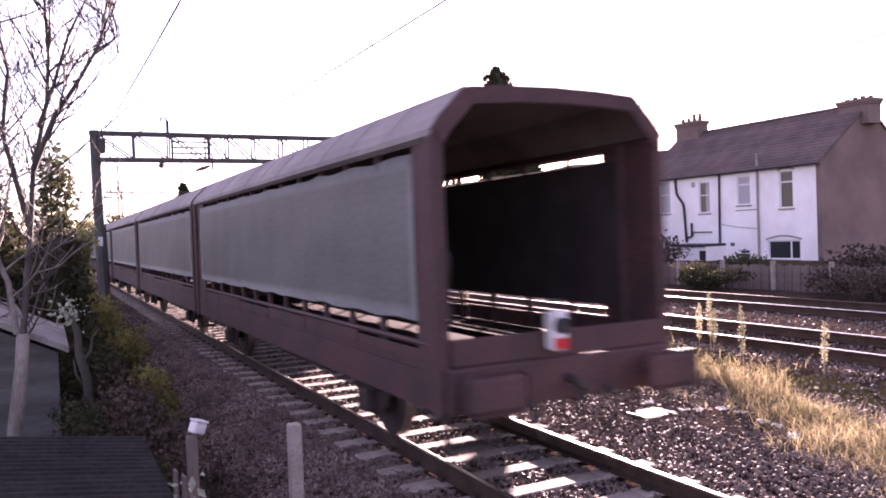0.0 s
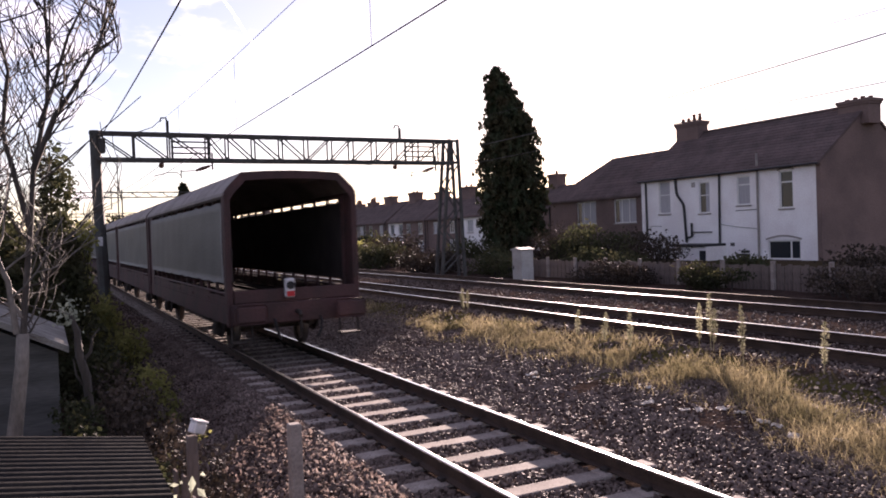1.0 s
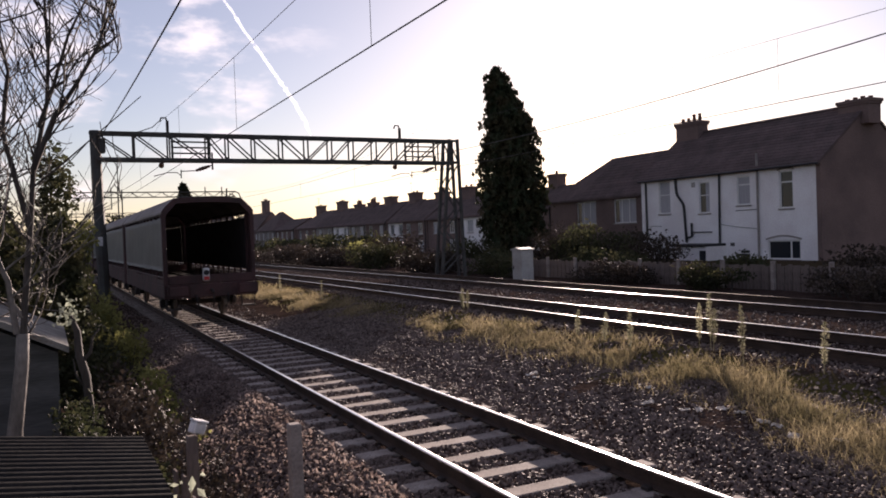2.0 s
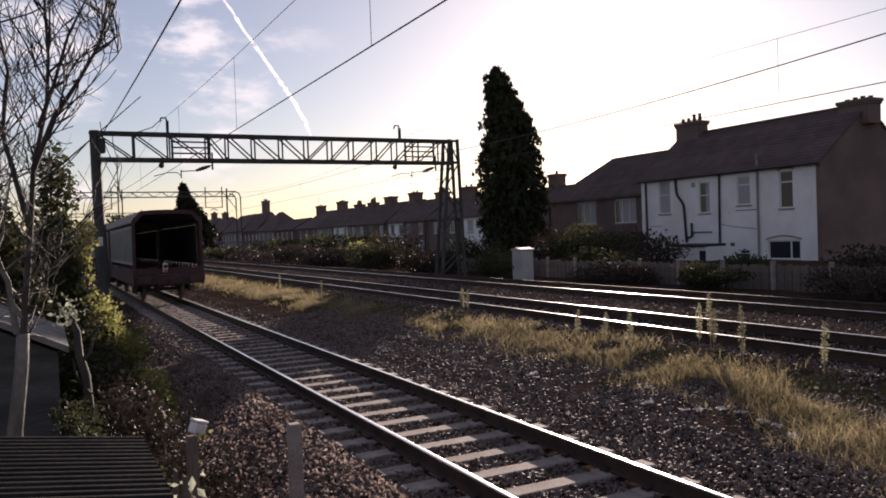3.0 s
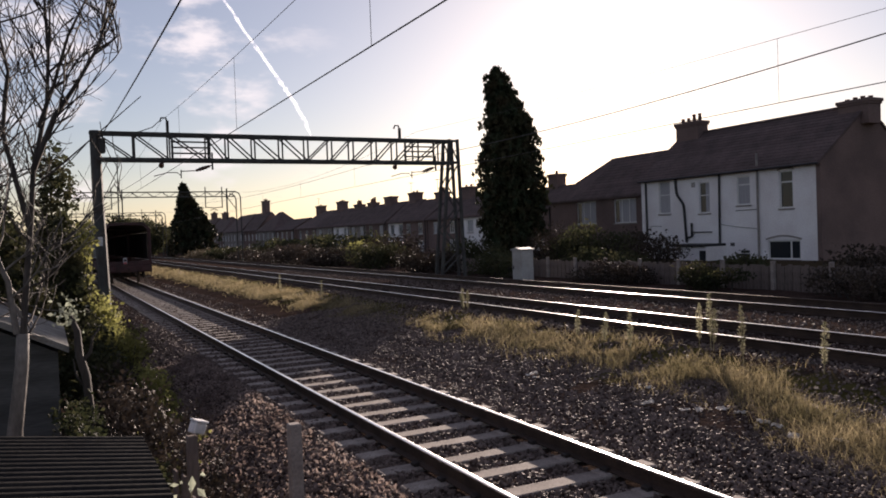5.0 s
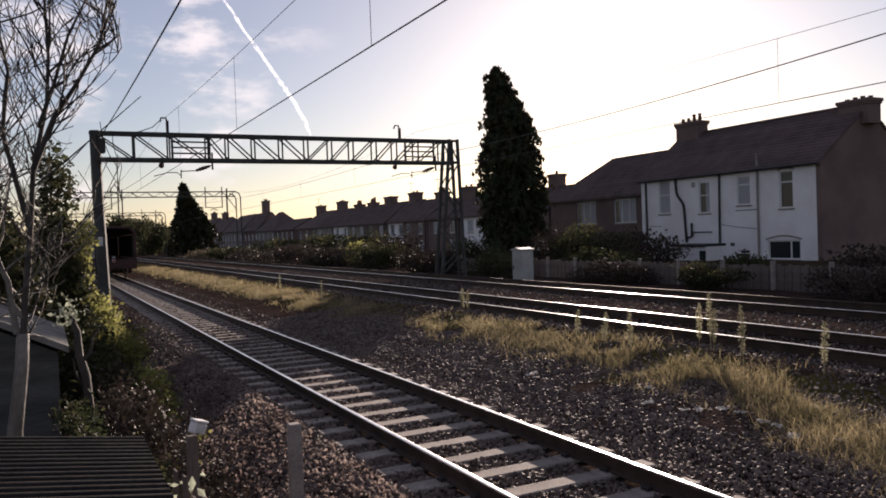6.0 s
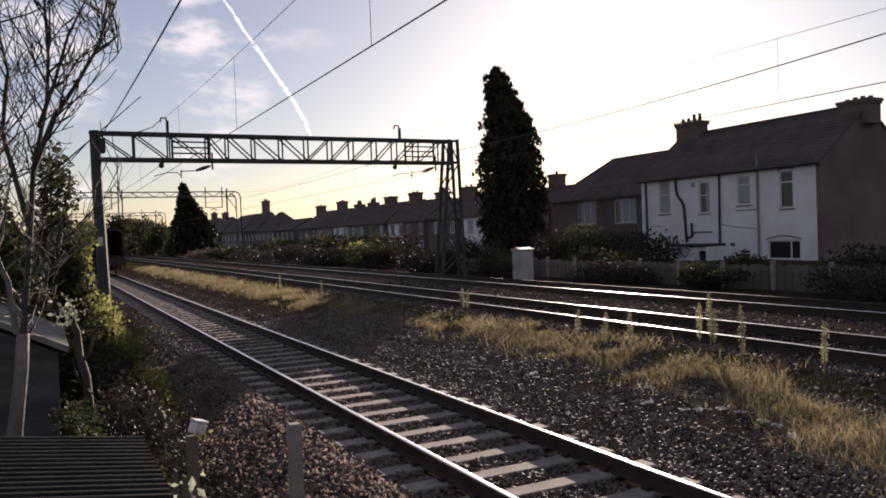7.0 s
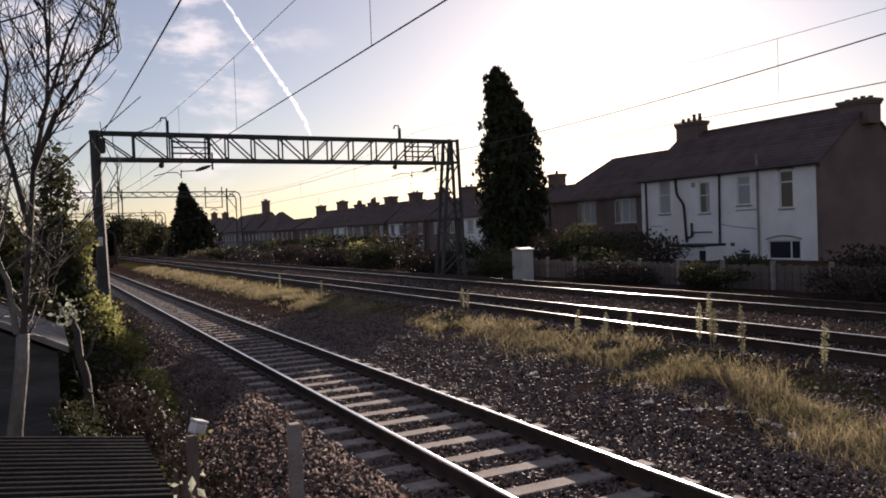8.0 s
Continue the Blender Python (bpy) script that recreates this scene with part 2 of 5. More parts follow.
def build_ground():
    xs = sorted(set([-2500, -900, -300, -100, -50, -25, -12, -6, -3] + [round(-2 + 0.16 * i, 3) for i in range(76)] + [round(10.2 + 0.35 * i, 3) for i in range(30)]
                    + [22, 25, 30, 40, 60, 100, 300, 900, 2500]))
    ys = sorted(set([-2500, -600, -150, -40, -12, -5, -1] + [round(0.3 + 0.2 * i, 3) for i in range(130)] + [27 + 0.8 * i for i in range(60)] + [80, 95, 110, 130, 160, 200, 300, 500, 900, 1500, 2500]))
    verts, faces = [], []
    for y in ys:
        for x in xs:
            near = 1.0 if abs(x) < 60 and abs(y) < 200 else 0.0
            lump = noise.noise(Vector((x * 0.9, y * 0.9, 3))) * 0.05 + noise.noise(Vector((x * 3.1, y * 3.1, 7))) * 0.025
            if 2.9 < x < 5.7 or 9.2 < x < 16.6:
                lump *= 0.25
            verts.append((x, y, ground_z(x, y) + lump * near))
    w = len(xs)
    for j in range(len(ys) - 1):
        for i in range(w - 1):
            faces.append((j * w + i, j * w + i + 1, (j + 1) * w + i + 1, (j + 1) * w + i))
    m = material("stony_ground", (0.062, 0.044, 0.037), 1.0, spec=0.0, second=(0.038, 0.028, 0.024), scale=1.2, fine=14, amount=0.4, bump=0.8)
    n, l = m.node_tree.nodes, m.node_tree.links
    b = n["Principled BSDF"]
    base = b.inputs["Base Color"].links[0].from_socket
    # turf on the bank between the tracks and in the gardens
    co, sep = n.new("ShaderNodeTexCoord"), n.new("ShaderNodeSeparateXYZ")
    l.new(co.outputs["Object"], sep.inputs[0])
    wob = n.new("ShaderNodeTexNoise")
    wob.inputs["Scale"].default_value = 1.3
    l.new(co.outputs["Object"], wob.inputs["Vector"])
    add = n.new("ShaderNodeMath")
    add.operation = "MULTIPLY_ADD"
    add.inputs[1].default_value = 2.0
    l.new(wob.outputs["Fac"], add.inputs[0])
    l.new(sep.outputs["X"], add.inputs[2])
    ramp = n.new("ShaderNodeValToRGB")
    div = n.new("ShaderNodeMath")
    div.operation = "DIVIDE"
    div.inputs[1].default_value = 40
    l.new(add.outputs[0], div.inputs[0])
    e = ramp.color_ramp.elements
    e[0].position, e[0].color = 0.215, (0, 0, 0, 1)
    e[1].position, e[1].color = 0.225, (1, 1, 1, 1)
    for p_, v in ((0.25, 1), (0.257, 0), (0.64, 0), (0.66, 0.3)):
        k = e.new(p_)
        k.color = (v, v, v, 1)
    l.new(div.outputs[0], ramp.inputs[0])
    mix = n.new("ShaderNodeMixRGB")
    mix.inputs[2].default_value = (0.085, 0.075, 0.03, 1)
    l.new(ramp.outputs[0], mix.inputs[0])
    l.new(base, mix.inputs[1])
    l.new(mix.outputs[0], b.inputs["Base Color"])
    g = new("ground", polys("ground", verts, faces, m))
    for f in g.data.polygons:
        f.use_smooth = True
    tagged(g, "dark stony railway ground with turf banks", "ground", kind="structure")


build_ground()

# ---- tracks ----
RAIL = [(-0.07, -0.159), (0.07, -0.159), (0.07, -0.147), (0.012, -0.128), (0.010, -0.05), (0.035, -0.036), (0.035, -0.006),
        (-0.035, -0.006), (-0.035, -0.036), (-0.010, -0.05), (-0.012, -0.128), (-0.07, -0.147)]
HEAD = [(-0.024, -0.006), (0.024, -0.006), (0.024, -0.003), (0.016, 0.0), (-0.016, 0.0), (-0.024, -0.003)]


def sleeper_mesh():
    bm = bmesh.new()
    # a waisted sleeper: high seats under the rails, lower in the middle
    for a, b in ((-1.25, -0.56), (-0.56, 0.56), (0.56, 1.25)):
        box(bm, a, b, -0.12, 0.12, -0.36, -0.165, 0.014)
    for v in bm.verts:
        if abs(v.co.x) < 0.55 and v.co.z > -0.2:
            v.co.z -= 0.012
    return bm


SLEEPER, SLEEPER_DARK = mesh_of(sleeper_mesh(), "sleeper", M_SLEEPER), mesh_of(sleeper_mesh(), "sleeper", M_TIMBER)


def clip_mesh():
    bm = bmesh.new()
    for s in (-1, 1):
        box(bm, s * 0.085 - 0.035, s * 0.085 + 0.035, -0.05, 0.05, -0.165, -0.125, 0.008)
    return mesh_of(bm, "rail_clip", M_UNDER)


CLIP = clip_mesh()


def build_track(name, x, z, label, y_parts, phase=0.0):
    t = thing(name, label, "railway track", kind="structure", at=Matrix.Translation((x, 0, z)))
    for s in (-1, 1):
        bm = bmesh.new()
        extrude(bm, [(u + s * 0.75, v) for u, v in RAIL], "y", -60, 900)
        r = part("rail", bm, M_RAIL, t, "rust-brown steel rail")
        bm = bmesh.new()
        extrude(bm, [(u + s * 0.75, v) for u, v in HEAD], "y", -60, 900)
        dull = s > 0 and x > 14
        part("running_surface", bm, M_RAIL if dull else M_HEAD, r, "dull rusty rail head" if dull else "polished bright rail head")
    y0, y1 = y_parts
    rng = random.Random(5)
    y = y0 + phase
    while y < y1:
        sl = part("sleeper", SLEEPER if x < 6 else SLEEPER_DARK, None, t)
        sl.location = (rng.uniform(-0.02, 0.02), y + rng.uniform(-0.015, 0.015), rng.uniform(-0.006, 0.004))
        sl.rotation_euler = (0, 0, rng.uniform(-0.012, 0.012))
        if y < 24 and x < 6:
            for s in (-1, 1):
                c = part("rail_clip", CLIP, None, sl, "dark steel rail clip")
                c.location = (s * 0.75, 0, 0)
        y += 0.65
    return t


build_track("track_1", T1, 0.0, "single railway line on pale concrete sleepers in dark ballast", (0.42 - 0.65 * 22, 90))
build_track("track_2", T2, UP, "far railway line on raised ballast", (-1, 60))
build_track("track_3", T3, UP, "outer far railway line on raised ballast", (-1, 60), 0.3)


def stones(name, areas, label, size=(0.011, 0.028), seed=2):
    """Loose ballast: rough chips, one joined sheet of many."""
    rng = np.random.default_rng(seed)
    unit = np.array([(-1, -1, -1), (1, -1, -1), (1, 1, -1), (-1, 1, -1), (-1, -1, 1), (1, -1, 1), (1, 1, 1), (-1, 1, 1)], float)
    quad = np.array([(0, 3, 2, 1), (4, 5, 6, 7), (0, 1, 5, 4), (1, 2, 6, 5), (2, 3, 7, 6), (3, 0, 4, 7)])
    V, F, base = [], [], 0
    for x0, x1, y0, y1, count, keep in areas:
        px = rng.uniform(x0, x1, count)
        py = y0 + (y1 - y0) * rng.uniform(0, 1, count) ** 1.5
        for x, y in zip(px, py):
            if not keep(x, y):
                continue
            s = rng.uniform(*size) * (0.7 + 0.3 * min(1.5, y / 10))
            v = unit * rng.uniform(0.45, 1.0, (8, 3)) * s * rng.uniform(0.6, 1.25, 3)
            a, b2 = rng.uniform(0, 6.28, 2)
            rz = np.array([[math.cos(a), -math.sin(a), 0], [math.sin(a), math.cos(a), 0], [0, 0, 1]])
            ry = np.array([[1, 0, 0], [0, math.cos(b2), -math.sin(b2)], [0, math.sin(b2), math.cos(b2)]])
            v = v @ rz @ ry + (x, y, ground_z(x, y) + s * rng.uniform(0.1, 0.9))
            V.append(v)
            F.append(quad + base)
            base += 8
    ob = new(name, polys(name, np.concatenate(V), np.concatenate(F).tolist(), M_STONE))
    return tagged(ob, label, "ballast", kind="stuff")


def off_rail(x, y):
    return abs(abs(x - T1) - 0.75) > 0.09 and not (abs(x - T1) < 1.25 and abs((y - 0.42 + 0.325) % 0.65 - 0.325) < 0.11)


stones("ballast", [(2.0, 6.8, -6, 3.2, 5000, off_rail), (1.9, 6.9, 3.0, 24, 60000, off_rail), (2.4, 6.6, 22, 62, 9000, off_rail), (6.7, 8.6, 4.0, 24, 22000, lambda x, y: True),
                   (8.6, 9.9, 4.0, 30, 6000, lambda x, y: True), (0.7, 2.1, 3.5, 16, 4500, lambda x, y: True),
                   (2.65, 3.28, 3.0, 26, 5500, lambda x, y: True), (9.9, 16.6, 5, 50, 15000, lambda x, y: abs(abs(x - T2) - 0.75) > 0.1 and abs(abs(x - T3) - 0.75) > 0.1)],
       "loose dark grey and brown ballast stones between the rails")

# ---- train ----
LENGTH, PITCHW = 11.95, 12.2


def wheelset_mesh_parts():
    wheels = []
    for s in (-1, 1):
        bm = bmesh.new()
        prof = [(0.05, 0.0), (0.16, 0.0), (0.16, -0.03), (0.33, -0.03), (0.36, 0.0), (0.44, 0.0), (0.445, 0.1), (0.42, 0.13), (0.36, 0.13), (0.34, 0.09), (0.16, 0.09), (0.16, 0.11), (0.05, 0.11)]
        k = 28
        rings = [[bm.verts.new((s * (0.80 - w), r * math.cos(2 * math.pi * i / k), r * math.sin(2 * math.pi * i / k))) for r, w in prof] for i in range(k)]
        for a, b in zip(rings, rings[1:] + rings[:1]):
            for i in range(len(prof)):
                j = (i + 1) % len(prof)
                bm.faces.new((a[i], a[j], b[j], b[i]))
        bmesh.ops.recalc_face_normals(bm, faces=bm.faces[:])
        wheels.append(mesh_of(bm, "wheel", M_TYRE))
    bm = bmesh.new()
    tube(bm, [(-1.0, 0, 0), (1.0, 0, 0)], 0.075, 12)
    return wheels, mesh_of(bm, "axle", M_UNDER)


WHEELS, AXLE = wheelset_mesh_parts()
ROOF_LINE = [(-1.30, 3.14), (-1.29, 3.2), (-1.21, 3.31), (-0.95, 3.57), (-0.5, 3.6), (0, 3.61), (0.5, 3.6), (0.95, 3.57), (1.21, 3.31), (1.29, 3.2), (1.30, 3.14)]


def build_wagon():
    w = thing("car_transporter_wagon", "covered brown car transporter wagon with grey side sheets and open end", "railway wagon", "wagons of the train")
    bm = bmesh.new()
    inner = [(x * 0.965, z - 0.045) for x, z in ROOF_LINE]
    extrude(bm, ROOF_LINE + inner[::-1], "y", 0.02, LENGTH - 0.02)
    roof = part("roof", bm, M_ROOFM, w, "weathered grey arched sheet roof")
    for i in range(13):   # raised seams across the roof
        y = 0.06 + i * (LENGTH - 0.12) / 12
        bm = bmesh.new()
        outer = [(x * 1.002, z + 0.005) for x, z in ROOF_LINE]
        extrude(bm, outer + [(x, z - 0.01) for x, z in ROOF_LINE][::-1], "y", y - 0.025, y + 0.025)
        part("roof_seam", bm, M_ROOFM, roof)
    for s in (-1, 1):
        bm = bmesh.new()
        box(bm, s * 1.25 - 0.04, s * 1.25 + 0.04, 0.03, LENGTH - 0.03, 3.13, 3.2, 0.01)
        part("cant_rail", bm, M_BROWN, w)
        bm = bmesh.new()
        extrude(bm, [(s * 1.26, 0.72), (s * 1.26, 1.06), (s * 1.14, 1.06), (s * 1.14, 1.03), (s * 1.23, 1.0), (s * 1.23, 0.77), (s * 1.14, 0.75), (s * 1.14, 0.72)], "y", 0.12, LENGTH - 0.12)
        part("side_sill", bm, M_BROWN, w, "rust-brown steel side sill")
        for y in (0.09, LENGTH - 0.09):
            bm = bmesh.new()
            box(bm, s * 1.24 - 0.06, s * 1.24 + 0.06, y - 0.09, y + 0.09, 0.7, 3.16, 0.015)
            part("corner_post", bm, M_BROWN, w, "rust-brown corner post")
        for i in range(13):
            y = 0.55 + i * (LENGTH - 1.1) / 12
            bm = bmesh.new()
            box(bm, s * 1.19 - 0.03, s * 1.19 + 0.03, y - 0.035, y + 0.035, 1.04, 3.15, 0.008)
            part("side_post", bm, M_BROWN, w)
        # sagging side sheet in folds
        bm = bmesh.new()
        z0, z1 = 1.5, 3.03
        ny, nz = 72, 10
        rows = []
        for j in range(nz + 1):
            v = j / nz
            row = []
            for i in range(ny + 1):
                y = 0.5 + (LENGTH - 1.0) * i / ny
                fold = 0.003 * math.sin(i * 0.9 + j * 0.2) + 0.009 * noise.noise(Vector((y * 1.1, v * 2.5, s)))
                edge = 0.03 * noise.noise(Vector((y * 1.7, s * 3, 5))) * (1 if j in (0, nz) else 0)
                row.append(bm.verts.new((s * (1.25 + fold), y, z0 + (z1 - z0) * v + edge)))
            rows.append(row)
        for a, b in zip(rows, rows[1:]):
            for i in range(ny):
                bm.faces.new((a[i], a[i + 1], b[i + 1], b[i]))
        bmesh.ops.solidify(bm, geom=bm.faces[:], thickness=0.012)
        part("side_sheet", bm, M_TARP, w, "grey side sheet hung between the posts", True)
        # added dark panel behind the sheet, its colour stands in for interior shade
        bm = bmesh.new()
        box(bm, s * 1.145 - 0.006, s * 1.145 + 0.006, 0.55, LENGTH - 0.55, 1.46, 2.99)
        part("inner_shade_lining", bm, M_SHADE_LINING, w, "added dark lining behind the sheet for interior shade")
        bm = bmesh.new()
        tube(bm, [(s * 1.225, 0.15, 1.3), (s * 1.225, LENGTH - 0.15, 1.3)], 0.028, 6)
        part("guard_rail", bm, M_BROWN, w)
        for i in range(6):   # low side boards under the sheet, dented along their top edge
            ya, yb = 0.2 + i * (LENGTH - 0.4) / 6, 0.2 + (i + 1) * (LENGTH - 0.4) / 6 - 0.03
            bm = bmesh.new()
            box(bm, s * 1.225 - 0.01, s * 1.225 + 0.01, ya, yb, 1.062, 1.26 + 0.025 * math.sin(i * 2.1 + s), 0.004)
            box(bm, s * 1.24 - 0.008, s * 1.24 + 0.008, ya + 0.05, yb - 0.05, 1.13, 1.16)
            part("side_board", bm, M_BROWN, w, "dented brown side board")
        for ya, yb in ((0.18, 0.9), (LENGTH - 0.9, LENGTH - 0.18)):
            bm = bmesh.new()
            box(bm, s * 1.235 - 0.012, s * 1.235 + 0.012, ya, yb if s > 0 else (0.5 if ya < 1 else yb), 1.06, 3.14, 0.004)
            part("end_panel", bm, M_BROWN, w)
        for y in (2.3, LENGTH - 2.3):   # axle guards
            bm = bmesh.new()
            extrude(bm, [(y - 0.75, 0.8), (y + 0.75, 0.8), (y + 0.3, 0.35), (y + 0.16, 0.28), (y - 0.16, 0.28), (y - 0.3, 0.35)], "x", s * 1.0 - 0.015, s * 1.0 + 0.015)
            part("axle_guard", bm, M_UNDER, w)
            bm = bmesh.new()
            box(bm, s * 1.06 - 0.09, s * 1.06 + 0.09, y - 0.14, y + 0.14, 0.33, 0.58, 0.03)
            part("axle_box", bm, M_UNDER, w)
            bm = bmesh.new()
            for k in range(5):
                box(bm, s * 1.06 - 0.045, s * 1.06 + 0.045, y - 0.62 + 0.1 * k, y + 0.62 - 0.1 * k, 0.68 - 0.025 * k, 0.7 - 0.025 * k)
            part("leaf_spring", bm, M_UNDER, w)
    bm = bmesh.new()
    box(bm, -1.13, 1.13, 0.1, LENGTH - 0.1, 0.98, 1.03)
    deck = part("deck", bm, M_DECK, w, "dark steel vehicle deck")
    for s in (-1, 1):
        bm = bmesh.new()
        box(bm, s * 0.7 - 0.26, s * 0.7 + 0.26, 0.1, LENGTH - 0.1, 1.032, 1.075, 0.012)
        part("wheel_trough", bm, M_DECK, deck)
    bm = bmesh.new()
    for s in (-1, 1):
        box(bm, s * 0.35 - 0.06, s * 0.35 + 0.06, 0.2, LENGTH - 0.2, 0.62, 0.975)
    part("underframe", bm, M_UNDER, w)
    bm = bmesh.new()
    box(bm, -0.8, 0.8, 4.6, 7.0, 0.42, 0.62, 0.04)
    part("brake_gear", bm, M_UNDER, w)
    for y, d in ((0.0, -1), (LENGTH, 1)):
        bm = bmesh.new()
        box(bm, -1.24, 1.24, y - 0.06 if d < 0 else y - 0.02, y + 0.02 if d < 0 else y + 0.06, 0.72, 1.12, 0.02)
        beam = part("buffer_beam", bm, M_BROWN, w, "rust-brown buffer beam")
        bm = bmesh.new()
        extrude(bm, ROOF_LINE[1:-1] + [(x * 0.93, z - 0.15) for x, z in ROOF_LINE[1:-1]][::-1], "y", y + 0.01 - 0.03, y + 0.05 - 0.03)
        part("end_arch", bm, M_BROWN, w)
        if d < 0:
            for s in (-1, 1):
                bm = bmesh.new()
                tube(bm, [(s * 0.96, -0.05, 0.94), (s * 0.96, -0.36, 0.94)], 0.11, 14)
                box(bm, s * 0.96 - 0.3, s * 0.96 + 0.3, -0.44, -0.36, 0.76, 1.12, 0.06)
                part("buffer", bm, M_BROWN, beam, "grimy brown steel buffer")
            bm = bmesh.new()
            tube(bm, [(0, -0.05, 0.92), (0, -0.22, 0.92), (0, -0.3, 0.86), (0, -0.28, 0.78)], [0.05, 0.045, 0.04, 0.03], 8)
            tube(bm, [(0.02, -0.16, 0.9), (0.03, -0.2, 0.6), (0.0, -0.19, 0.42)], 0.022, 6)
            part("coupling", bm, M_UNDER, beam)
            for s in (-0.45, 0.45):
                bm = bmesh.new()
                tube(bm, [(s, -0.06, 0.8), (s, -0.16, 0.7), (s * 0.9, -0.17, 0.5), (s * 0.8, -0.14, 0.42)], 0.025, 6)
                part("brake_hose", bm, M_BLACK, beam)
    # hinged loading flap and steps at the open end
    bm = bmesh.new()
    box(bm, -1.18, 1.18, -0.04, 0.02, 1.125, 1.37, 0.015)
    part("end_flap", bm, M_BROWN, w)
    for s in (-1, 1):
        bm = bmesh.new()
        box(bm, s * 1.05 - 0.2, s * 1.05 + 0.2, -0.1, 0.12, 0.4, 0.44)
        for k in (-0.19, 0.19):
            box(bm, s * 1.05 + k - 0.012, s * 1.05 + k + 0.012, -0.02, 0.04, 0.44, 0.74)
        part("step", bm, M_UNDER, w)
        bm = bmesh.new()
        tube(bm, [(s * 1.2, -0.01, 1.5), (s * 1.2, -0.07, 1.55), (s * 1.2, -0.07, 2.1), (s * 1.2, -0.01, 2.15)], 0.014, 6)
        part("grab_handle", bm, M_UNDER, w)
    sets = []
    for y in (2.3, LENGTH - 2.3):
        ws = new("wheelset")
        ws.parent = w
        ws.location = (0, y, 0.445)
        for wheel in WHEELS:
            part("wheel", wheel, None, ws, "worn steel wheel")
        part("axle", AXLE, None, ws)
        sets.append(ws)
    return w


WAGON = build_wagon()
WAGONS = [WAGON] + [copy_thing(WAGON, Matrix.Identity(4)) for _ in range(8)]


def build_tail_lamp():
    t = thing("tail_lamp", "white box tail lamp with red panel on the last wagon", "lamp")
    bm = bmesh.new()
    box(bm, -0.09, 0.09, -0.07, 0.07, 0, 0.36, 0.025)
    part("lamp_case", bm, M_PLASTIC, t)
    bm = bmesh.new()
    tube(bm, [(0, -0.07, 0.23), (0, -0.1, 0.23)], 0.075, 16)
    part("lens_hood", bm, M_BLACK, t, "black round lens hood")
    bm = bmesh.new()
    box(bm, -0.075, 0.075, -0.078, -0.072, 0.02, 0.12)
    part("red_panel", bm, M_RED, t, "red reflective panel")
    bm = bmesh.new()
    tube(bm, [(-0.07, 0, 0.36), (-0.07, 0, 0.46), (0.07, 0, 0.46), (0.07, 0, 0.36)], 0.012, 6)
    part("carrying_handle", bm, M_BLACK, t)
    return t


TAIL = build_tail_lamp()

# ---- overhead line ----


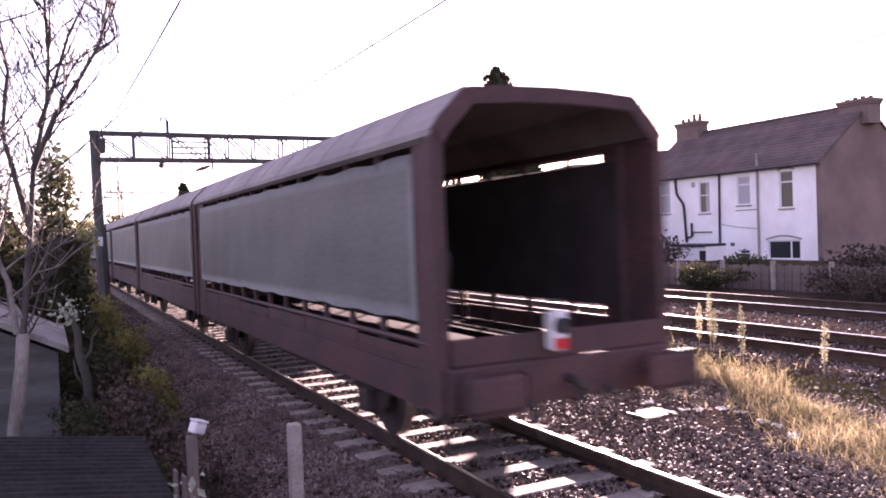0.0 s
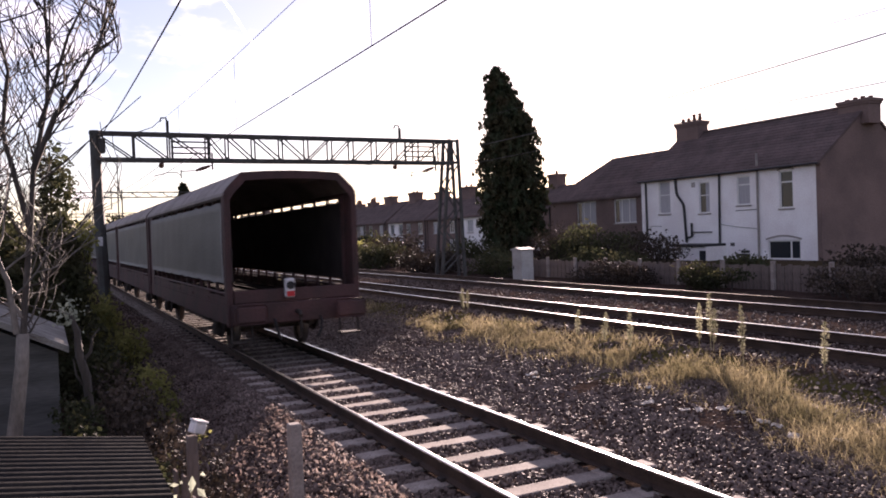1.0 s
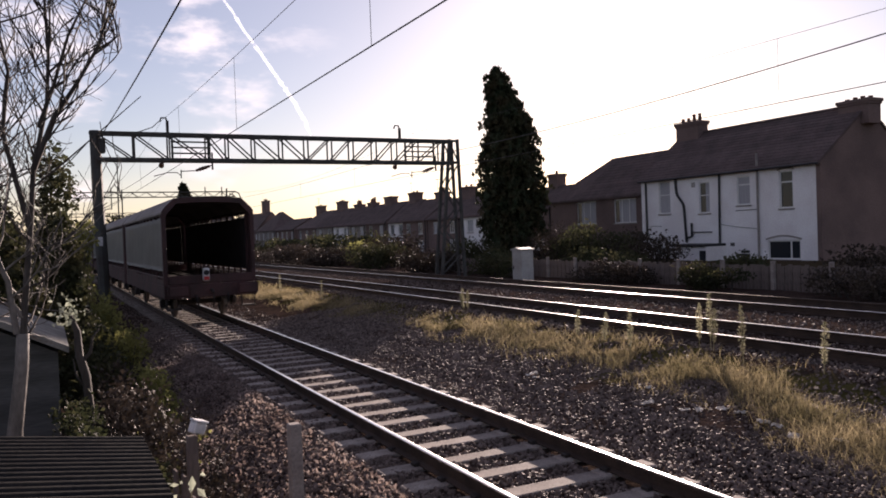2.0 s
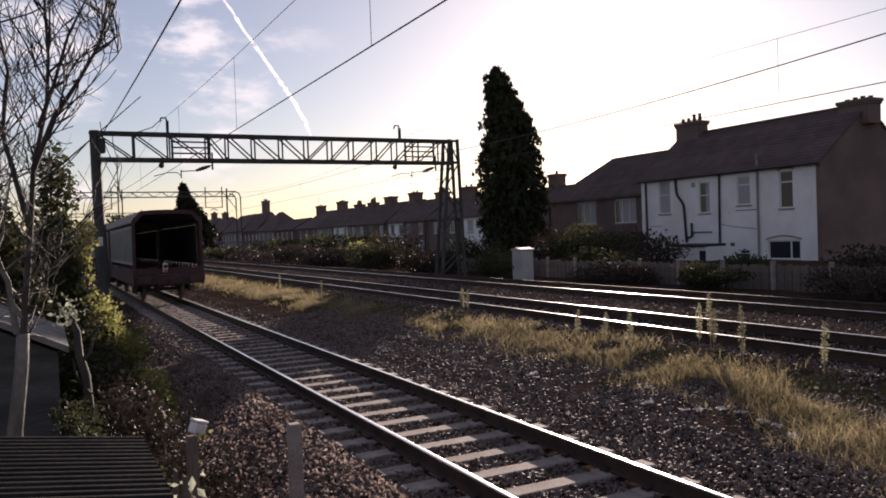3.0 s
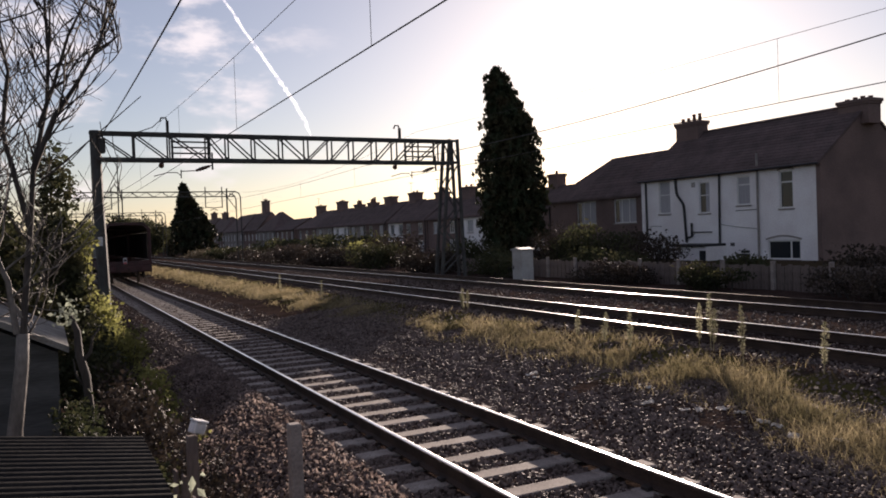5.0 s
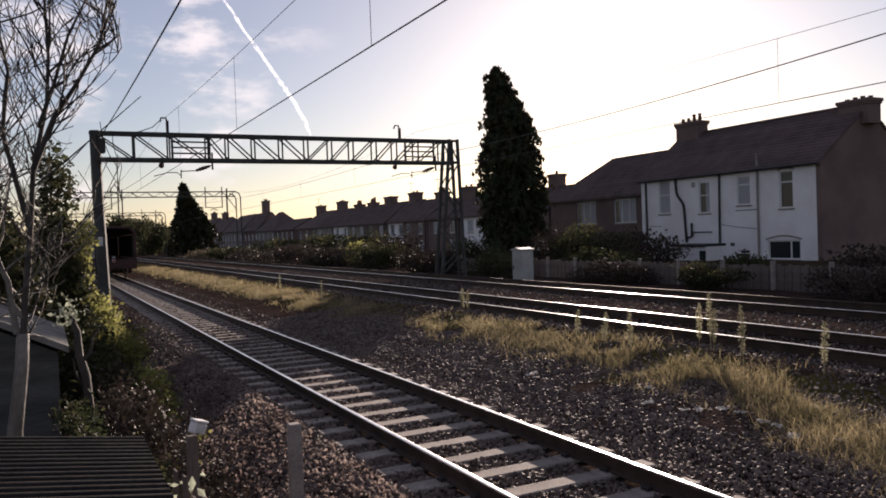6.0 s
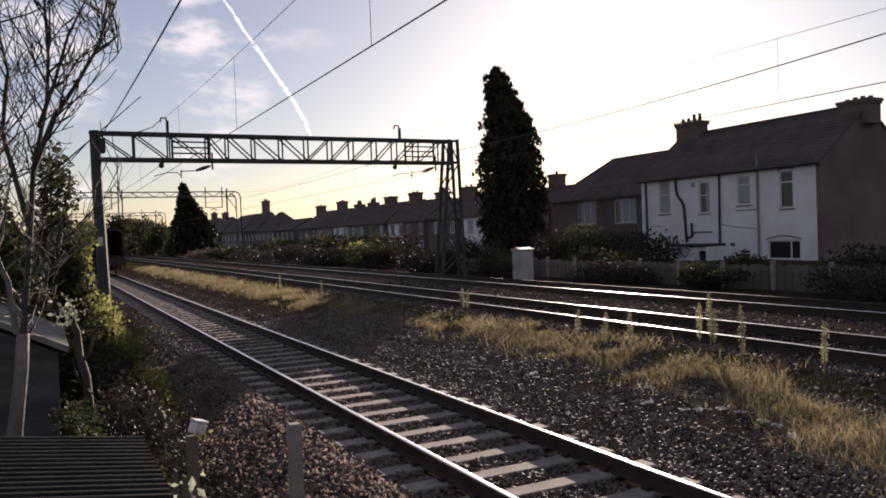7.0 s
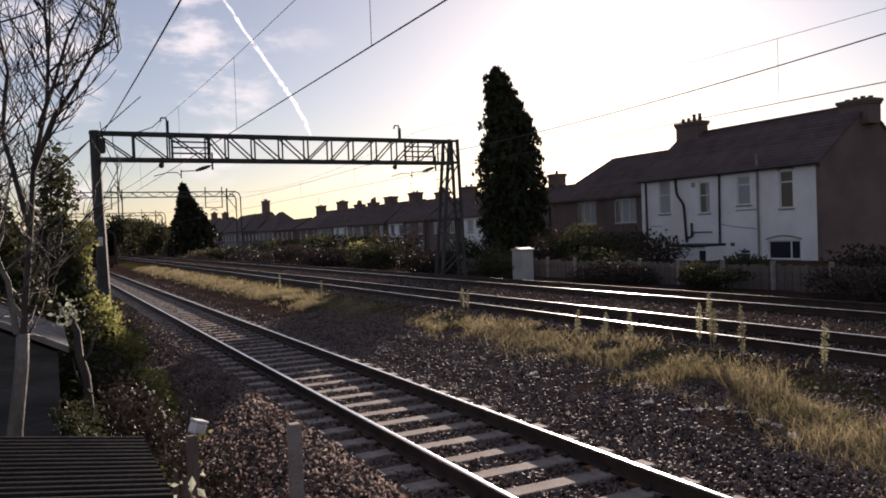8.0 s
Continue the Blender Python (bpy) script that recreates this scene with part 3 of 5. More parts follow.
def build_gantry(y, x0, x1, z0, z1, label):
    g = thing("overhead_line_gantry", label, "gantry", "overhead line gantries", at=Matrix.Translation((0, y, 0)))
    base = -0.6
    bm = bmesh.new()
    tube(bm, [(x0 + 0.12, 0, base), (x0 + 0.02, 0, z0 - 1.4), (x0, 0, z1 + 0.1)], [0.22, 0.2, 0.19], 8)
    box(bm, x0 + 0.1, x0 + 0.34, -0.24, 0.24, z0 + 0.25, z1 - 0.2, 0.03)
    box(bm, x0 - 0.2, x0 + 0.2, -0.2, 0.2, z1 - 0.02, z1 + 0.06)
    part("mast", bm, M_GALV, g)
    for z, h in ((z0, 0.13), (z1, 0.11)):
        for k in (-0.3, 0.3):
            bm = bmesh.new()
            box(bm, x0, x1, k - 0.05, k + 0.05, z - h / 2, z + h / 2, 0.01)
            part("chord", bm, M_GALV, g)
    stops = [x0, 3.2, 4.47, 5.92, 6.71, 7.77, 8.91, 10.0, 11.04, 12.01, 13.08, 14.05, 15.1, 16.39]
    for i, (a, b) in enumerate(zip(stops, stops[1:])):
        for k in (-0.3, 0.3):
            bm = bmesh.new()
            if i < 7:
                bar(bm, (a, k, z1), (b, k, z0), 0.05)
            else:
                bar(bm, (a, k, z0), (b, k, z1), 0.05)
            part("diagonal", bm, M_GALV, g)
            bm = bmesh.new()
            bar(bm, (b, k, z0), (b, k, z1), 0.055)
            part("upright", bm, M_GALV, g)
    for dx, foot, k in ((-0.35, -1.05, -0.3), (-0.35, -1.05, 0.3), (0.05, 0.25, -0.3), (0.05, 0.25, 0.3)):
        bm = bmesh.new()
        bar(bm, (x1 + foot, k, base), (x1 + dx, k, z1 + 0.08), 0.12)
        part("mast_leg", bm, M_GALV, g)
    for i in range(7):
        za, zb = base + (z1 - base) * i / 7, base + (z1 - base) * (i + 1) / 7
        fa, fb = i / 7, (i + 1) / 7
        l0, l1 = x1 - 1.05 + 0.7 * fa, x1 - 1.05 + 0.7 * fb
        r0, r1 = x1 + 0.25 - 0.2 * fa, x1 + 0.25 - 0.2 * fb
        for k in (-0.3, 0.3):
            bm = bmesh.new()
            if i % 2:
                bar(bm, (l0, k, za), (r1, k, zb), 0.05)
            else:
                bar(bm, (r0, k, za), (l1, k, zb), 0.05)
            part("mast_lattice", bm, M_GALV, g)
    for cx in (T1 + 0.2, 14.35):
        # messenger support above the beam
        bm = bmesh.new()
        box(bm, cx - 0.05, cx + 0.05, -0.05, 0.05, z1, z1 + 0.55)
        tube(bm, [(cx, 0, z1 + 0.5), (cx - 0.05, 0, z1 + 0.66), (cx - 0.22, 0, z1 + 0.66), (cx - 0.27, 0, z1 + 0.52)], 0.035, 6)
        part("messenger_bracket", bm, M_GALV, g)
        bm = bmesh.new()   # registration frame within the beam, drop arm and steady arm
        for zz in (0.25, 0.48, 0.7):
            box(bm, cx + 0.05, cx + 1.55, -0.34, -0.3, z0 + (z1 - z0) * zz - 0.03, z0 + (z1 - z0) * zz + 0.03)
        for xx in (0.1, 1.5):
            box(bm, cx + xx - 0.04, cx + xx + 0.04, -0.36, -0.31, z0, z1)
        part("registration_frame", bm, M_GALV, g)
        bm = bmesh.new()
        bar(bm, (cx + 1.6, -0.3, z0 + 0.3), (cx + 1.6, -0.3, z0 - 0.38), 0.06)
        tube(bm, [(cx + 1.6, -0.3, z0 - 0.2), (cx + 0.95, -0.3, z0 - 0.42), (cx + 0.42, -0.3, z0 - 0.45)], 0.02, 5)
        tube(bm, [(cx + 0.4, -0.3, z0 - 0.4), (cx + 0.4, -0.3, z0 - 0.72)], 0.022, 5)
        tube(bm, [(cx + 0.4, -0.3, z0 - 0.62), (cx + 0.25, -0.3, z0 - 0.5), (cx - 0.1, -0.3, z0 - 0.5), (cx - 0.6, -0.3, z0 - 0.64)], 0.018, 5)
        arm = part("steady_arm", bm, M_GALV, g)
        bm = bmesh.new()
        pts, rad = [], []
        for i in range(11):   # ribbed spindle
            t = i / 10
            pts.append((cx + 1.5 - 0.55 * t, -0.3, z0 - 0.235 - 0.185 * t))
            rad.append((0.075 if i % 2 else 0.05) * (0.7 + 0.5 * math.sin(math.pi * t)))
        tube(bm, pts, rad, 10)
        part("insulator", bm, M_PORC, arm, "ribbed brown insulator")
        bm = bmesh.new()
        tube(bm, [(cx - 0.2, 0, z0 - 0.06), (cx - 0.2, 0, z0 - 0.14)], 0.02, 5)
        bmesh.ops.create_uvsphere(bm, u_segments=10, v_segments=6, radius=0.11, matrix=Matrix.Translation((cx - 0.28, 0, z0 - 0.2)))
        part("suspension_insulator", bm, M_PORC, g)
    bm = bmesh.new()
    box(bm, x0 - 0.06, x0 + 0.1, -0.262, -0.25, 2.3, 2.64, 0.003)
    part("number_plate", bm, M_PLASTIC, g, "small white plate on the mast")
    return g


GY = 32.0
build_gantry(GY, 1.86, 17.05, 5.54, 6.53, "dark weathered steel lattice gantry over the tracks")


def build_far_gantry(y, x0, x1, zt, zb, label, arms, drops):
    """A light portal: a shallow zigzag truss, hanging drop posts and arms, bent legs at one end."""
    g = thing("overhead_line_gantry", label, "gantry", "overhead line gantries", at=Matrix.Translation((0, y, 0)))
    for z in (zt, zb):
        for k in (-0.22, 0.22):
            bm = bmesh.new()
            box(bm, x0, x1 - 0.5, k - 0.03, k + 0.03, z - 0.035, z + 0.035)
            part("chord", bm, M_GALV, g)
    n = 22
    for i in range(n):
        a, b = x0 + (x1 - 0.5 - x0) * i / n, x0 + (x1 - 0.5 - x0) * (i + 1) / n
        for k in (-0.22, 0.22):
            bm = bmesh.new()
            bar(bm, (a, k, zb if i % 2 else zt), (b, k, zt if i % 2 else zb), 0.035)
            part("diagonal", bm, M_GALV, g)
    bm = bmesh.new()
    box(bm, x0 - 0.1, x0 + 0.1, -0.12, 0.12, -0.7, zt + 0.05)
    part("mast", bm, M_GALV, g)
    bm = bmesh.new()
    bar(bm, (x0 + 1.4, 0, zb), (x0 + 0.1, 0, zb - 1.1), 0.06)
    part("mast_brace", bm, M_GALV, g)
    for dx in (0.0, 0.42):   # paired legs that bend over into the truss
        bm = bmesh.new()
        zc = zt - dx * 0.5
        tube(bm, [(x1 - 1.0, 0, zc), (x1 - 0.45 - dx, 0, zc), (x1 - 0.15 - dx, 0, zc - 0.15), (x1 - dx, 0, zc - 0.5), (x1 - dx, 0, -0.1)], 0.06, 8)
        part("mast_leg", bm, M_GALV, g)
    bm = bmesh.new()
    box(bm, x1 - 1.32, x1 - 1.2, -0.06, 0.06, 4.3, zt + 0.3)
    bar(bm, (x1 - 1.26, 0, zb), (x1 - 0.42, 0, zb - 1.2), 0.06)
    part("post", bm, M_GALV, g)
    for x in drops:
        bm = bmesh.new()
        for k in (-0.2, 0.12):
            box(bm, x + k - 0.05, x + k + 0.05, -0.05, 0.05, 4.5, zt + (0.55 if k < 0 else 0.25))
        box(bm, x - 1.4, x + 0.2, -0.03, 0.03, 4.86, 4.92)
        part("drop_post", bm, M_GALV, g)
    for x, way in arms:
        bm = bmesh.new()
        box(bm, x - 0.04, x + 0.04, -0.04, 0.04, zt - 1.5, zt + 0.45)
        tube(bm, [(x, 0, zt - 1.42), (x + way * 0.8, 0, zt - 1.5), (x + way * 0.85, 0, zt - 1.65), (x + way * 1.1, 0, zt - 1.7)], 0.04, 6)
        part("registration_arm", bm, M_GALV, g)
    return g


build_far_gantry(74, 1.78, 16.6, 6.95, 6.5, "distant slender lattice gantry over the tracks", ((5.4, -1), (13.4, 1), (14.9, -1)), (6.15,))
build_far_gantry(116, 1.0, 15.4, 6.75, 6.3, "far slender lattice gantry over the tracks", ((4.0, -1), (12.3, -1)), (5.9,))


def wire(name, pts, r, label):
    bm = bmesh.new()
    tube(bm, pts, r, 5)
    return tagged(part(name, bm, M_WIRE, None), label, "wire", "overhead wires")


def sag(x, y0, y1, z0, z1, dip, n=24):
    return [(x, y0 + (y1 - y0) * i / n, z0 + (z1 - z0) * i / n - dip * 4 * (i / n) * (1 - i / n)) for i in range(n + 1)]


def build_wires():
    spans = ((-14, GY), (GY, 74), (74, 116), (116, 180))
    for x, zc, zm in ((T1, 5.0, 7.1), (T3, 5.02, 6.94)):
        for y0, y1 in spans:
            wire("contact_wire", sag(x, y0, y1, zc, zc, 0.0), 0.011, "thin dark contact wire over the rails")
            dip = 0.46 if y0 < 0 else 0.9
            ms = sag(x, y0, y1, zm, zm, dip)
            wire("messenger_wire", ms, 0.0065, "dark messenger wire above the contact wire")
            if y0 < 40:
                for yd in ((1.5, 10.37, 19.1, 27.8) if x == T1 else (3.9, 12.48, 21.1)) if y0 < 0 else (40, 50, 60):
                    f = (yd - y0) / (y1 - y0)
                    wire("dropper", [(x, yd, zm - dip * 4 * f * (1 - f)), (x, yd, zc)], 0.005, "thin dropper between two overhead wires")
    # feeder wires hung from the ball insulators under the beam
    wire("feeder_wire", sag(12.75, -14, GY, 7.56, 5.42, 1.13), 0.013, "dark feeder wire hung under the gantry beam")
    wire("feeder_wire", sag(12.75, GY, 74, 5.42, 5.9, 0.3), 0.009, "dark feeder wire hung under the gantry beam")
    wire("feeder_wire", sag(4.24, GY, 74, 5.42, 6.4, 0.3), 0.011, "dark feeder wire hung under the gantry beam")
    wire("earth_wire", sag(2.1, -14, GY, 6.5, 6.48, 0.33), 0.016, "dark wire running to the mast head")
    wire("earth_wire", sag(2.1, GY, 74, 6.45, 6.8, 0.5), 0.009, "dark wire running from mast to mast")
    wire("messenger_tail", [(4.22, GY, 7.1), (3.9, GY - 0.1, 6.8), (3.4, GY - 0.2, 6.6), (2.9, GY - 0.3, 6.52)], 0.018, "slack wire looped from the bracket to the beam")
    wire("span_wire", [(1.8, GY, 6.4), (1.0, GY + 0.2, 5.5), (0.1, GY + 0.5, 4.7), (-1.6, GY + 1, 2.6)], 0.02, "stay wire from the mast head to the bushes")


build_wires()

# ---- houses ----


def build_window(parent, x, y, z, w, h, kind="sash", curtain=0.0):
    """A window in a wall that faces -x at x: frame, panes, sill."""
    t = 0.07
    bm = bmesh.new()
    rings = []
    for xx in (x - 0.03, x + 0.06):
        for k in (0, t):
            rings.append([bm.verts.new((xx, y + a, z + b)) for a, b in ((k, k), (w - k, k), (w - k, h - k), (k, h - k))])
    for r, q in ((rings[0], rings[1]), (rings[1], rings[3]), (rings[3], rings[2]), (rings[2], rings[0])):
        for i in range(4):
            bm.faces.new((r[i], r[(i + 1) % 4], q[(i + 1) % 4], q[i]))
    bmesh.ops.recalc_face_normals(bm, faces=bm.faces[:])
    win = part("window", bm, M_FRAME, parent, "white painted window")
    for a, b, c, d in {"sash": ((t, w - t, h * 0.56, h * 0.56 + 0.06),), "top": ((t, w - t, h * 0.68, h * 0.68 + 0.08),), "pair": ((w * 0.3 - 0.04, w * 0.3 + 0.04, t, h - t),)}.get(
            kind, ((w * 0.33 - 0.03, w * 0.33 + 0.03, t, h - t), (w * 0.66 - 0.03, w * 0.66 + 0.03, t, h - t))):
        bm = bmesh.new()
        box(bm, x - 0.02, x + 0.05, y + a, y + b, z + c, z + d)
        part("glazing_bar", bm, M_FRAME, win)
    bm = bmesh.new()
    box(bm, x + 0.02, x + 0.03, y + t, y + w - t, z + t, z + h - t)
    part("pane", bm, M_GLASS, win, "dark glass pane")
    if curtain:
        bm = bmesh.new()
        box(bm, x + 0.012, x + 0.016, y + t, y + w * curtain, z + t, z + h - t)
        part("net_curtain", bm, M_CURTAIN, win)
    bm = bmesh.new()
    box(bm, x - 0.14, x + 0.02, y - 0.08, y + w + 0.08, z - 0.09, z - 0.005, 0.01)
    part("sill", bm, M_SILL, win, "projecting stone sill")
    return win


def wall_with_holes(bm, x0, x1, y0, y1, z0, z1, holes):
    """A wall along y with openings (y, z, w, h) that go through it."""
    ys = sorted({y0, y1, *[h[0] for h in holes], *[h[0] + h[2] for h in holes]})
    zs = sorted({z0, z1, *[h[1] for h in holes], *[h[1] + h[3] for h in holes]})
    for ya, yb in zip(ys, ys[1:]):
        for za, zb in zip(zs, zs[1:]):
            yc, zc = (ya + yb) / 2, (za + zb) / 2
            solid = not any(h[0] < yc < h[0] + h[2] and h[1] < zc < h[1] + h[3] for h in holes)
            if solid:
                box(bm, x0, x1, ya, yb, za, zb)
    bmesh.ops.remove_doubles(bm, verts=bm.verts[:], dist=0.001)


def build_chimney(parent, x, y, z0, z1, w, d, pots, seed=0, tall=1.0):
    rng = random.Random(seed)
    bm = bmesh.new()
    box(bm, x - w / 2, x + w / 2, y - d / 2, y + d / 2, z0, z1 - 0.3, 0.02)
    box(bm, x - w / 2 - 0.05, x + w / 2 + 0.05, y - d / 2 - 0.05, y + d / 2 + 0.05, z1 - 0.3, z1 - 0.18, 0.01)
    box(bm, x - w / 2 - 0.1, x + w / 2 + 0.1, y - d / 2 - 0.1, y + d / 2 + 0.1, z1 - 0.18, z1, 0.02)
    c = part("chimney", bm, M_BRICK, parent, "brick chimney stack")
    for i in range(pots):
        yy = y - d / 2 + d * (i + 0.5) / pots
        h = rng.uniform(0.3, 0.5) * tall
        bm = bmesh.new()
        tube(bm, [(x, yy, z1 - 0.02), (x, yy, z1 + h - 0.08), (x, yy, z1 + h - 0.07), (x, yy, z1 + h)], [0.13, 0.1, 0.13, 0.13], 10)
        part("chimney_pot", bm, M_POT, c, "terracotta chimney pot")
    return c


def gable_roof(bm, x0, xr, x1, y0, y1, ze, zr, over=0.25, hip=0.0, hip0=0.0):
    """Two slopes with thickness, ridge along y; hip and hip0 pull the far and the near end of the ridge in."""
    t = 0.14
    sl, sr = (zr - ze) / (xr - x0), (zr - ze) / (x1 - xr)
    a, b, c, d = (x0 - over, ze - over * sl), (xr, zr), (x1 + over, ze - over * sr), t
    top = [bm.verts.new(v) for v in ((a[0], y0, a[1] + t), (a[0], y1, a[1] + t), (xr, y0 + hip0, zr + t), (xr, y1 - hip, zr + t), (c[0], y0, c[1] + t), (c[0], y1, c[1] + t))]
    low = [bm.verts.new(v) for v in ((a[0], y0, a[1]), (a[0], y1, a[1]), (xr, y0 + hip0, zr), (xr, y1 - hip, zr), (c[0], y0, c[1]), (c[0], y1, c[1]))]
    bm.faces.new((top[0], top[1], top[3], top[2]))
    bm.faces.new((top[2], top[3], top[5], top[4]))
    bm.faces.new((low[0], low[2], low[3], low[1]))
    bm.faces.new((low[2], low[4], low[5], low[3]))
    bm.faces.new((top[1], low[1], low[3], top[3]))
    bm.faces.new((top[3], low[3], low[5], top[5]))
    bm.faces.new((top[0], top[2], low[2], low[0]))
    bm.faces.new((top[2], top[4], low[4], low[2]))
    bm.faces.new((top[0], low[0], low[1], top[1]))
    bm.faces.new((top[4], top[5], low[5], low[4]))
    if hip:
        bm.faces.new((top[1], top[5], top[3]))
    if hip0:
        bm.faces.new((top[0], top[2], top[4]))
    bmesh.ops.recalc_face_normals(bm, faces=bm.faces[:])
    return bm


def tile_courses(parent, x0, xr, y0, y1, ze, zr, courses=16):
    """Overlapping courses of tiles on the slope that faces the line."""
    for i in range(courses):
        a, b = i / courses, (i + 1.12) / courses
        xa, xb = x0 - 0.2 + (xr - x0 + 0.2) * a, x0 - 0.2 + (xr - x0 + 0.2) * min(b, 1)
        k = (zr - ze) / (xr - x0)
        za, zb = ze + (xa - x0) * k + 0.15, ze + (xb - x0) * k + 0.15
        bm = bmesh.new()
        extrude(bm, [(xa, za + 0.03), (xb, zb + 0.005), (xb, zb - 0.005), (xa, za)], "y", y0, y1)
        part("tile_course", bm, M_SLATE, parent)


GROUND_H = 0.2


def build_white_pair():
    """The rendered pair of terrace houses with the brick end wall."""
    h = thing("terraced_house", "white rendered pair of terraced houses with a brown brick gable end", "house")
    X, Y0, Y1, ZE, XR, ZR, XB = 35.0, 26.7, 39.7, 5.3, 38.75, 8.15, 42.5
    wins = [(28.08, 3.0, 0.86, 1.98, "top"), (30.87, 3.3, 0.93, 1.62, "top"), (33.83, 2.96, 0.86, 1.85, "sash"), (37.08, 3.05, 1.02, 2.05, "sash"),
            (27.72, 0.28, 2.05, 1.02, "pair"), (37.3, 0.4, 1.1, 0.55, "casement")]
    bm = bmesh.new()
    wall_with_holes(bm, X, X + 0.28, Y0 + 0.004, Y1, GROUND_H - 0.3, ZE, [w_[:4] for w_ in wins])
    part("front_wall", bm, M_WHITE, h, "white rendered wall")
    for y, z, w, hh, kind in wins:
        build_window(h, X + 0.09, y, z, w, hh, kind, curtain=0.93 if y in (30.87, 37.08) else 0.45 if y == 33.83 else 0.0)
    for y, z, w in ((27.72, 1.31, 2.05), (28.08, 4.985, 0.86)):   # brick arches over two openings
        bm = bmesh.new()
        for k in range(9):
            a, b = k / 9, (k + 1) / 9
            bar(bm, (X - 0.012, y - 0.1 + (w + 0.2) * a, z + 0.05 + 0.18 * w / 2 * math.sin(math.pi * a)), (X - 0.012, y - 0.1 + (w + 0.2) * b, z + 0.05 + 0.18 * w / 2 * math.sin(math.pi * b)), 0.04, 0.09)
        part("window_arch", bm, M_SILL, h, "grey brick arch over a window")
    for y, z, w, hh in ((34.95, 4.55, 0.3, 0.3), (33.75, 0.95, 0.16, 0.22), (32.05, 1.0, 0.3, 0.2), (31.0, 0.05, 0.6, 0.75)):
        bm = bmesh.new()
        for k in range(4):
            box(bm, X - 0.02, X + 0.004, y, y + w, z + hh * k / 4, z + hh * (k + 0.8) / 4)
        part("air_brick", bm, M_SILL if z > 2 else M_PIPE, h)
    bm = bmesh.new()
    box(bm, X - 0.05, X - 0.002, 39.35, 39.66, 0.3, 5.25, 0.01)
    part("party_wall_edge", bm, M_WHITE, h, "white painted upright edge of the wall")
    for pts, r in (([(31.9, 3.0), (30.4, 3.02)], 0.018), ([(33.0, 2.25), (31.5, 2.05), (30.4, 1.95)], 0.015), ([(38.9, 2.3), (37.9, 2.26)], 0.015)):
        bm = bmesh.new()
        tube(bm, [(X - 0.02, *q) for q in pts], r, 5)
        part("cable", bm, M_PIPE, h)
    bm = bmesh.new()   # gable end
    extrude(bm, [(X + 0.01, GROUND_H - 0.3), (XB, GROUND_H - 0.3), (XB, ZE), (XR, ZR), (X + 0.01, ZE)], "y", Y0 - 0.26, Y0)
    part("gable_wall", bm, M_BRICK, h, "brown brick gable wall")
    bm = bmesh.new()
    box(bm, XB - 0.28, XB, Y0 + 0.01, Y1, GROUND_H - 0.3, ZE)
    part("back_wall", bm, M_BRICK, h)
    bm = bmesh.new()
    extrude(bm, [(X + 0.3, GROUND_H - 0.3), (XB - 0.3, GROUND_H - 0.3), (XB - 0.3, ZE), (XR, ZR - 0.1), (X + 0.3, ZE)], "y", Y1 - 0.27, Y1 - 0.01)
    part("party_wall", bm, M_BRICK, h)
    bm = bmesh.new()
    gable_roof(bm, X, XR, XB, Y0 - 0.35, Y1 + 0.1, ZE, ZR)
    roof = part("roof", bm, M_SLATE, h, "dark tiled pitched roof")
    tile_courses(roof, X, XR, Y0 - 0.36, Y1 + 0.1, ZE, ZR)
    bm = bmesh.new()
    tube(bm, [(XR, Y0 - 0.36, ZR + 0.16), (XR, Y1 + 0.1, ZR + 0.16)], 0.11, 8)
    part("ridge_tiles", bm, M_SLATE, roof)
    build_chimney(h, XR, 26.85, ZR - 0.9, ZR + 0.42, 1.0, 1.75, 4, 1, 0.4)
    build_chimney(h, XR - 0.1, 38.75, ZR - 0.9, ZR + 0.95, 0.9, 2.0, 4, 2)
    for pts, mat_, r in (([(33.0, 5.3), (33.1, 0.1)], M_PIPE, 0.06), ([(30.3, 6.1), (30.3, 0.1)], M_SILL, 0.06),
                         ([(36.54, 5.2), (36.45, 4.3), (36.35, 4.1), (35.95, 3.65), (35.86, 3.45), (35.7, 1.25)], M_PIPE, 0.075),
                         ([(39.2, 5.1), (39.15, 1.2)], M_PIPE, 0.06), ([(35.25, 2.4), (35.25, 1.6), (35.65, 1.5)], M_PIPE, 0.07), ([(35.2, 1.85), (33.64, 1.83)], M_PIPE, 0.035)):
        bm = bmesh.new()
        tube(bm, [(X - 0.08, *q) for q in pts], r, 8)
        part("drainpipe", bm, mat_, h, "black drainpipe" if mat_ is M_PIPE else "grey soil pipe")
    bm = bmesh.new()
    tube(bm, [(X - 0.28, Y0 - 0.3, ZE - 0.12), (X - 0.28, Y1, ZE - 0.12)], 0.065, 8)
    part("gutter", bm, M_PIPE, h, "black eaves gutter")
    # lean-to at the foot of the wall
    bm = bmesh.new()
    box(bm, X - 1.6, X + 0.01, 32.6, 35.2, GROUND_H - 0.3, 1.02)
    lean = part("lean_to", bm, M_WHITE, h, "low white rendered lean-to")
    bm = bmesh.new()
    box(bm, X - 1.8, X + 0.02, 32.7, 35.45, 1.03, 1.17, 0.02)
    part("lean_to_roof", bm, M_PIPE, lean, "dark flat felt roof")
    bm = bmesh.new()
    box(bm, X - 1.63, X - 1.58, 32.7, 33.15, GROUND_H, 0.8)
    part("small_window", bm, M_GLASS, lean)
    return h


build_white_pair()


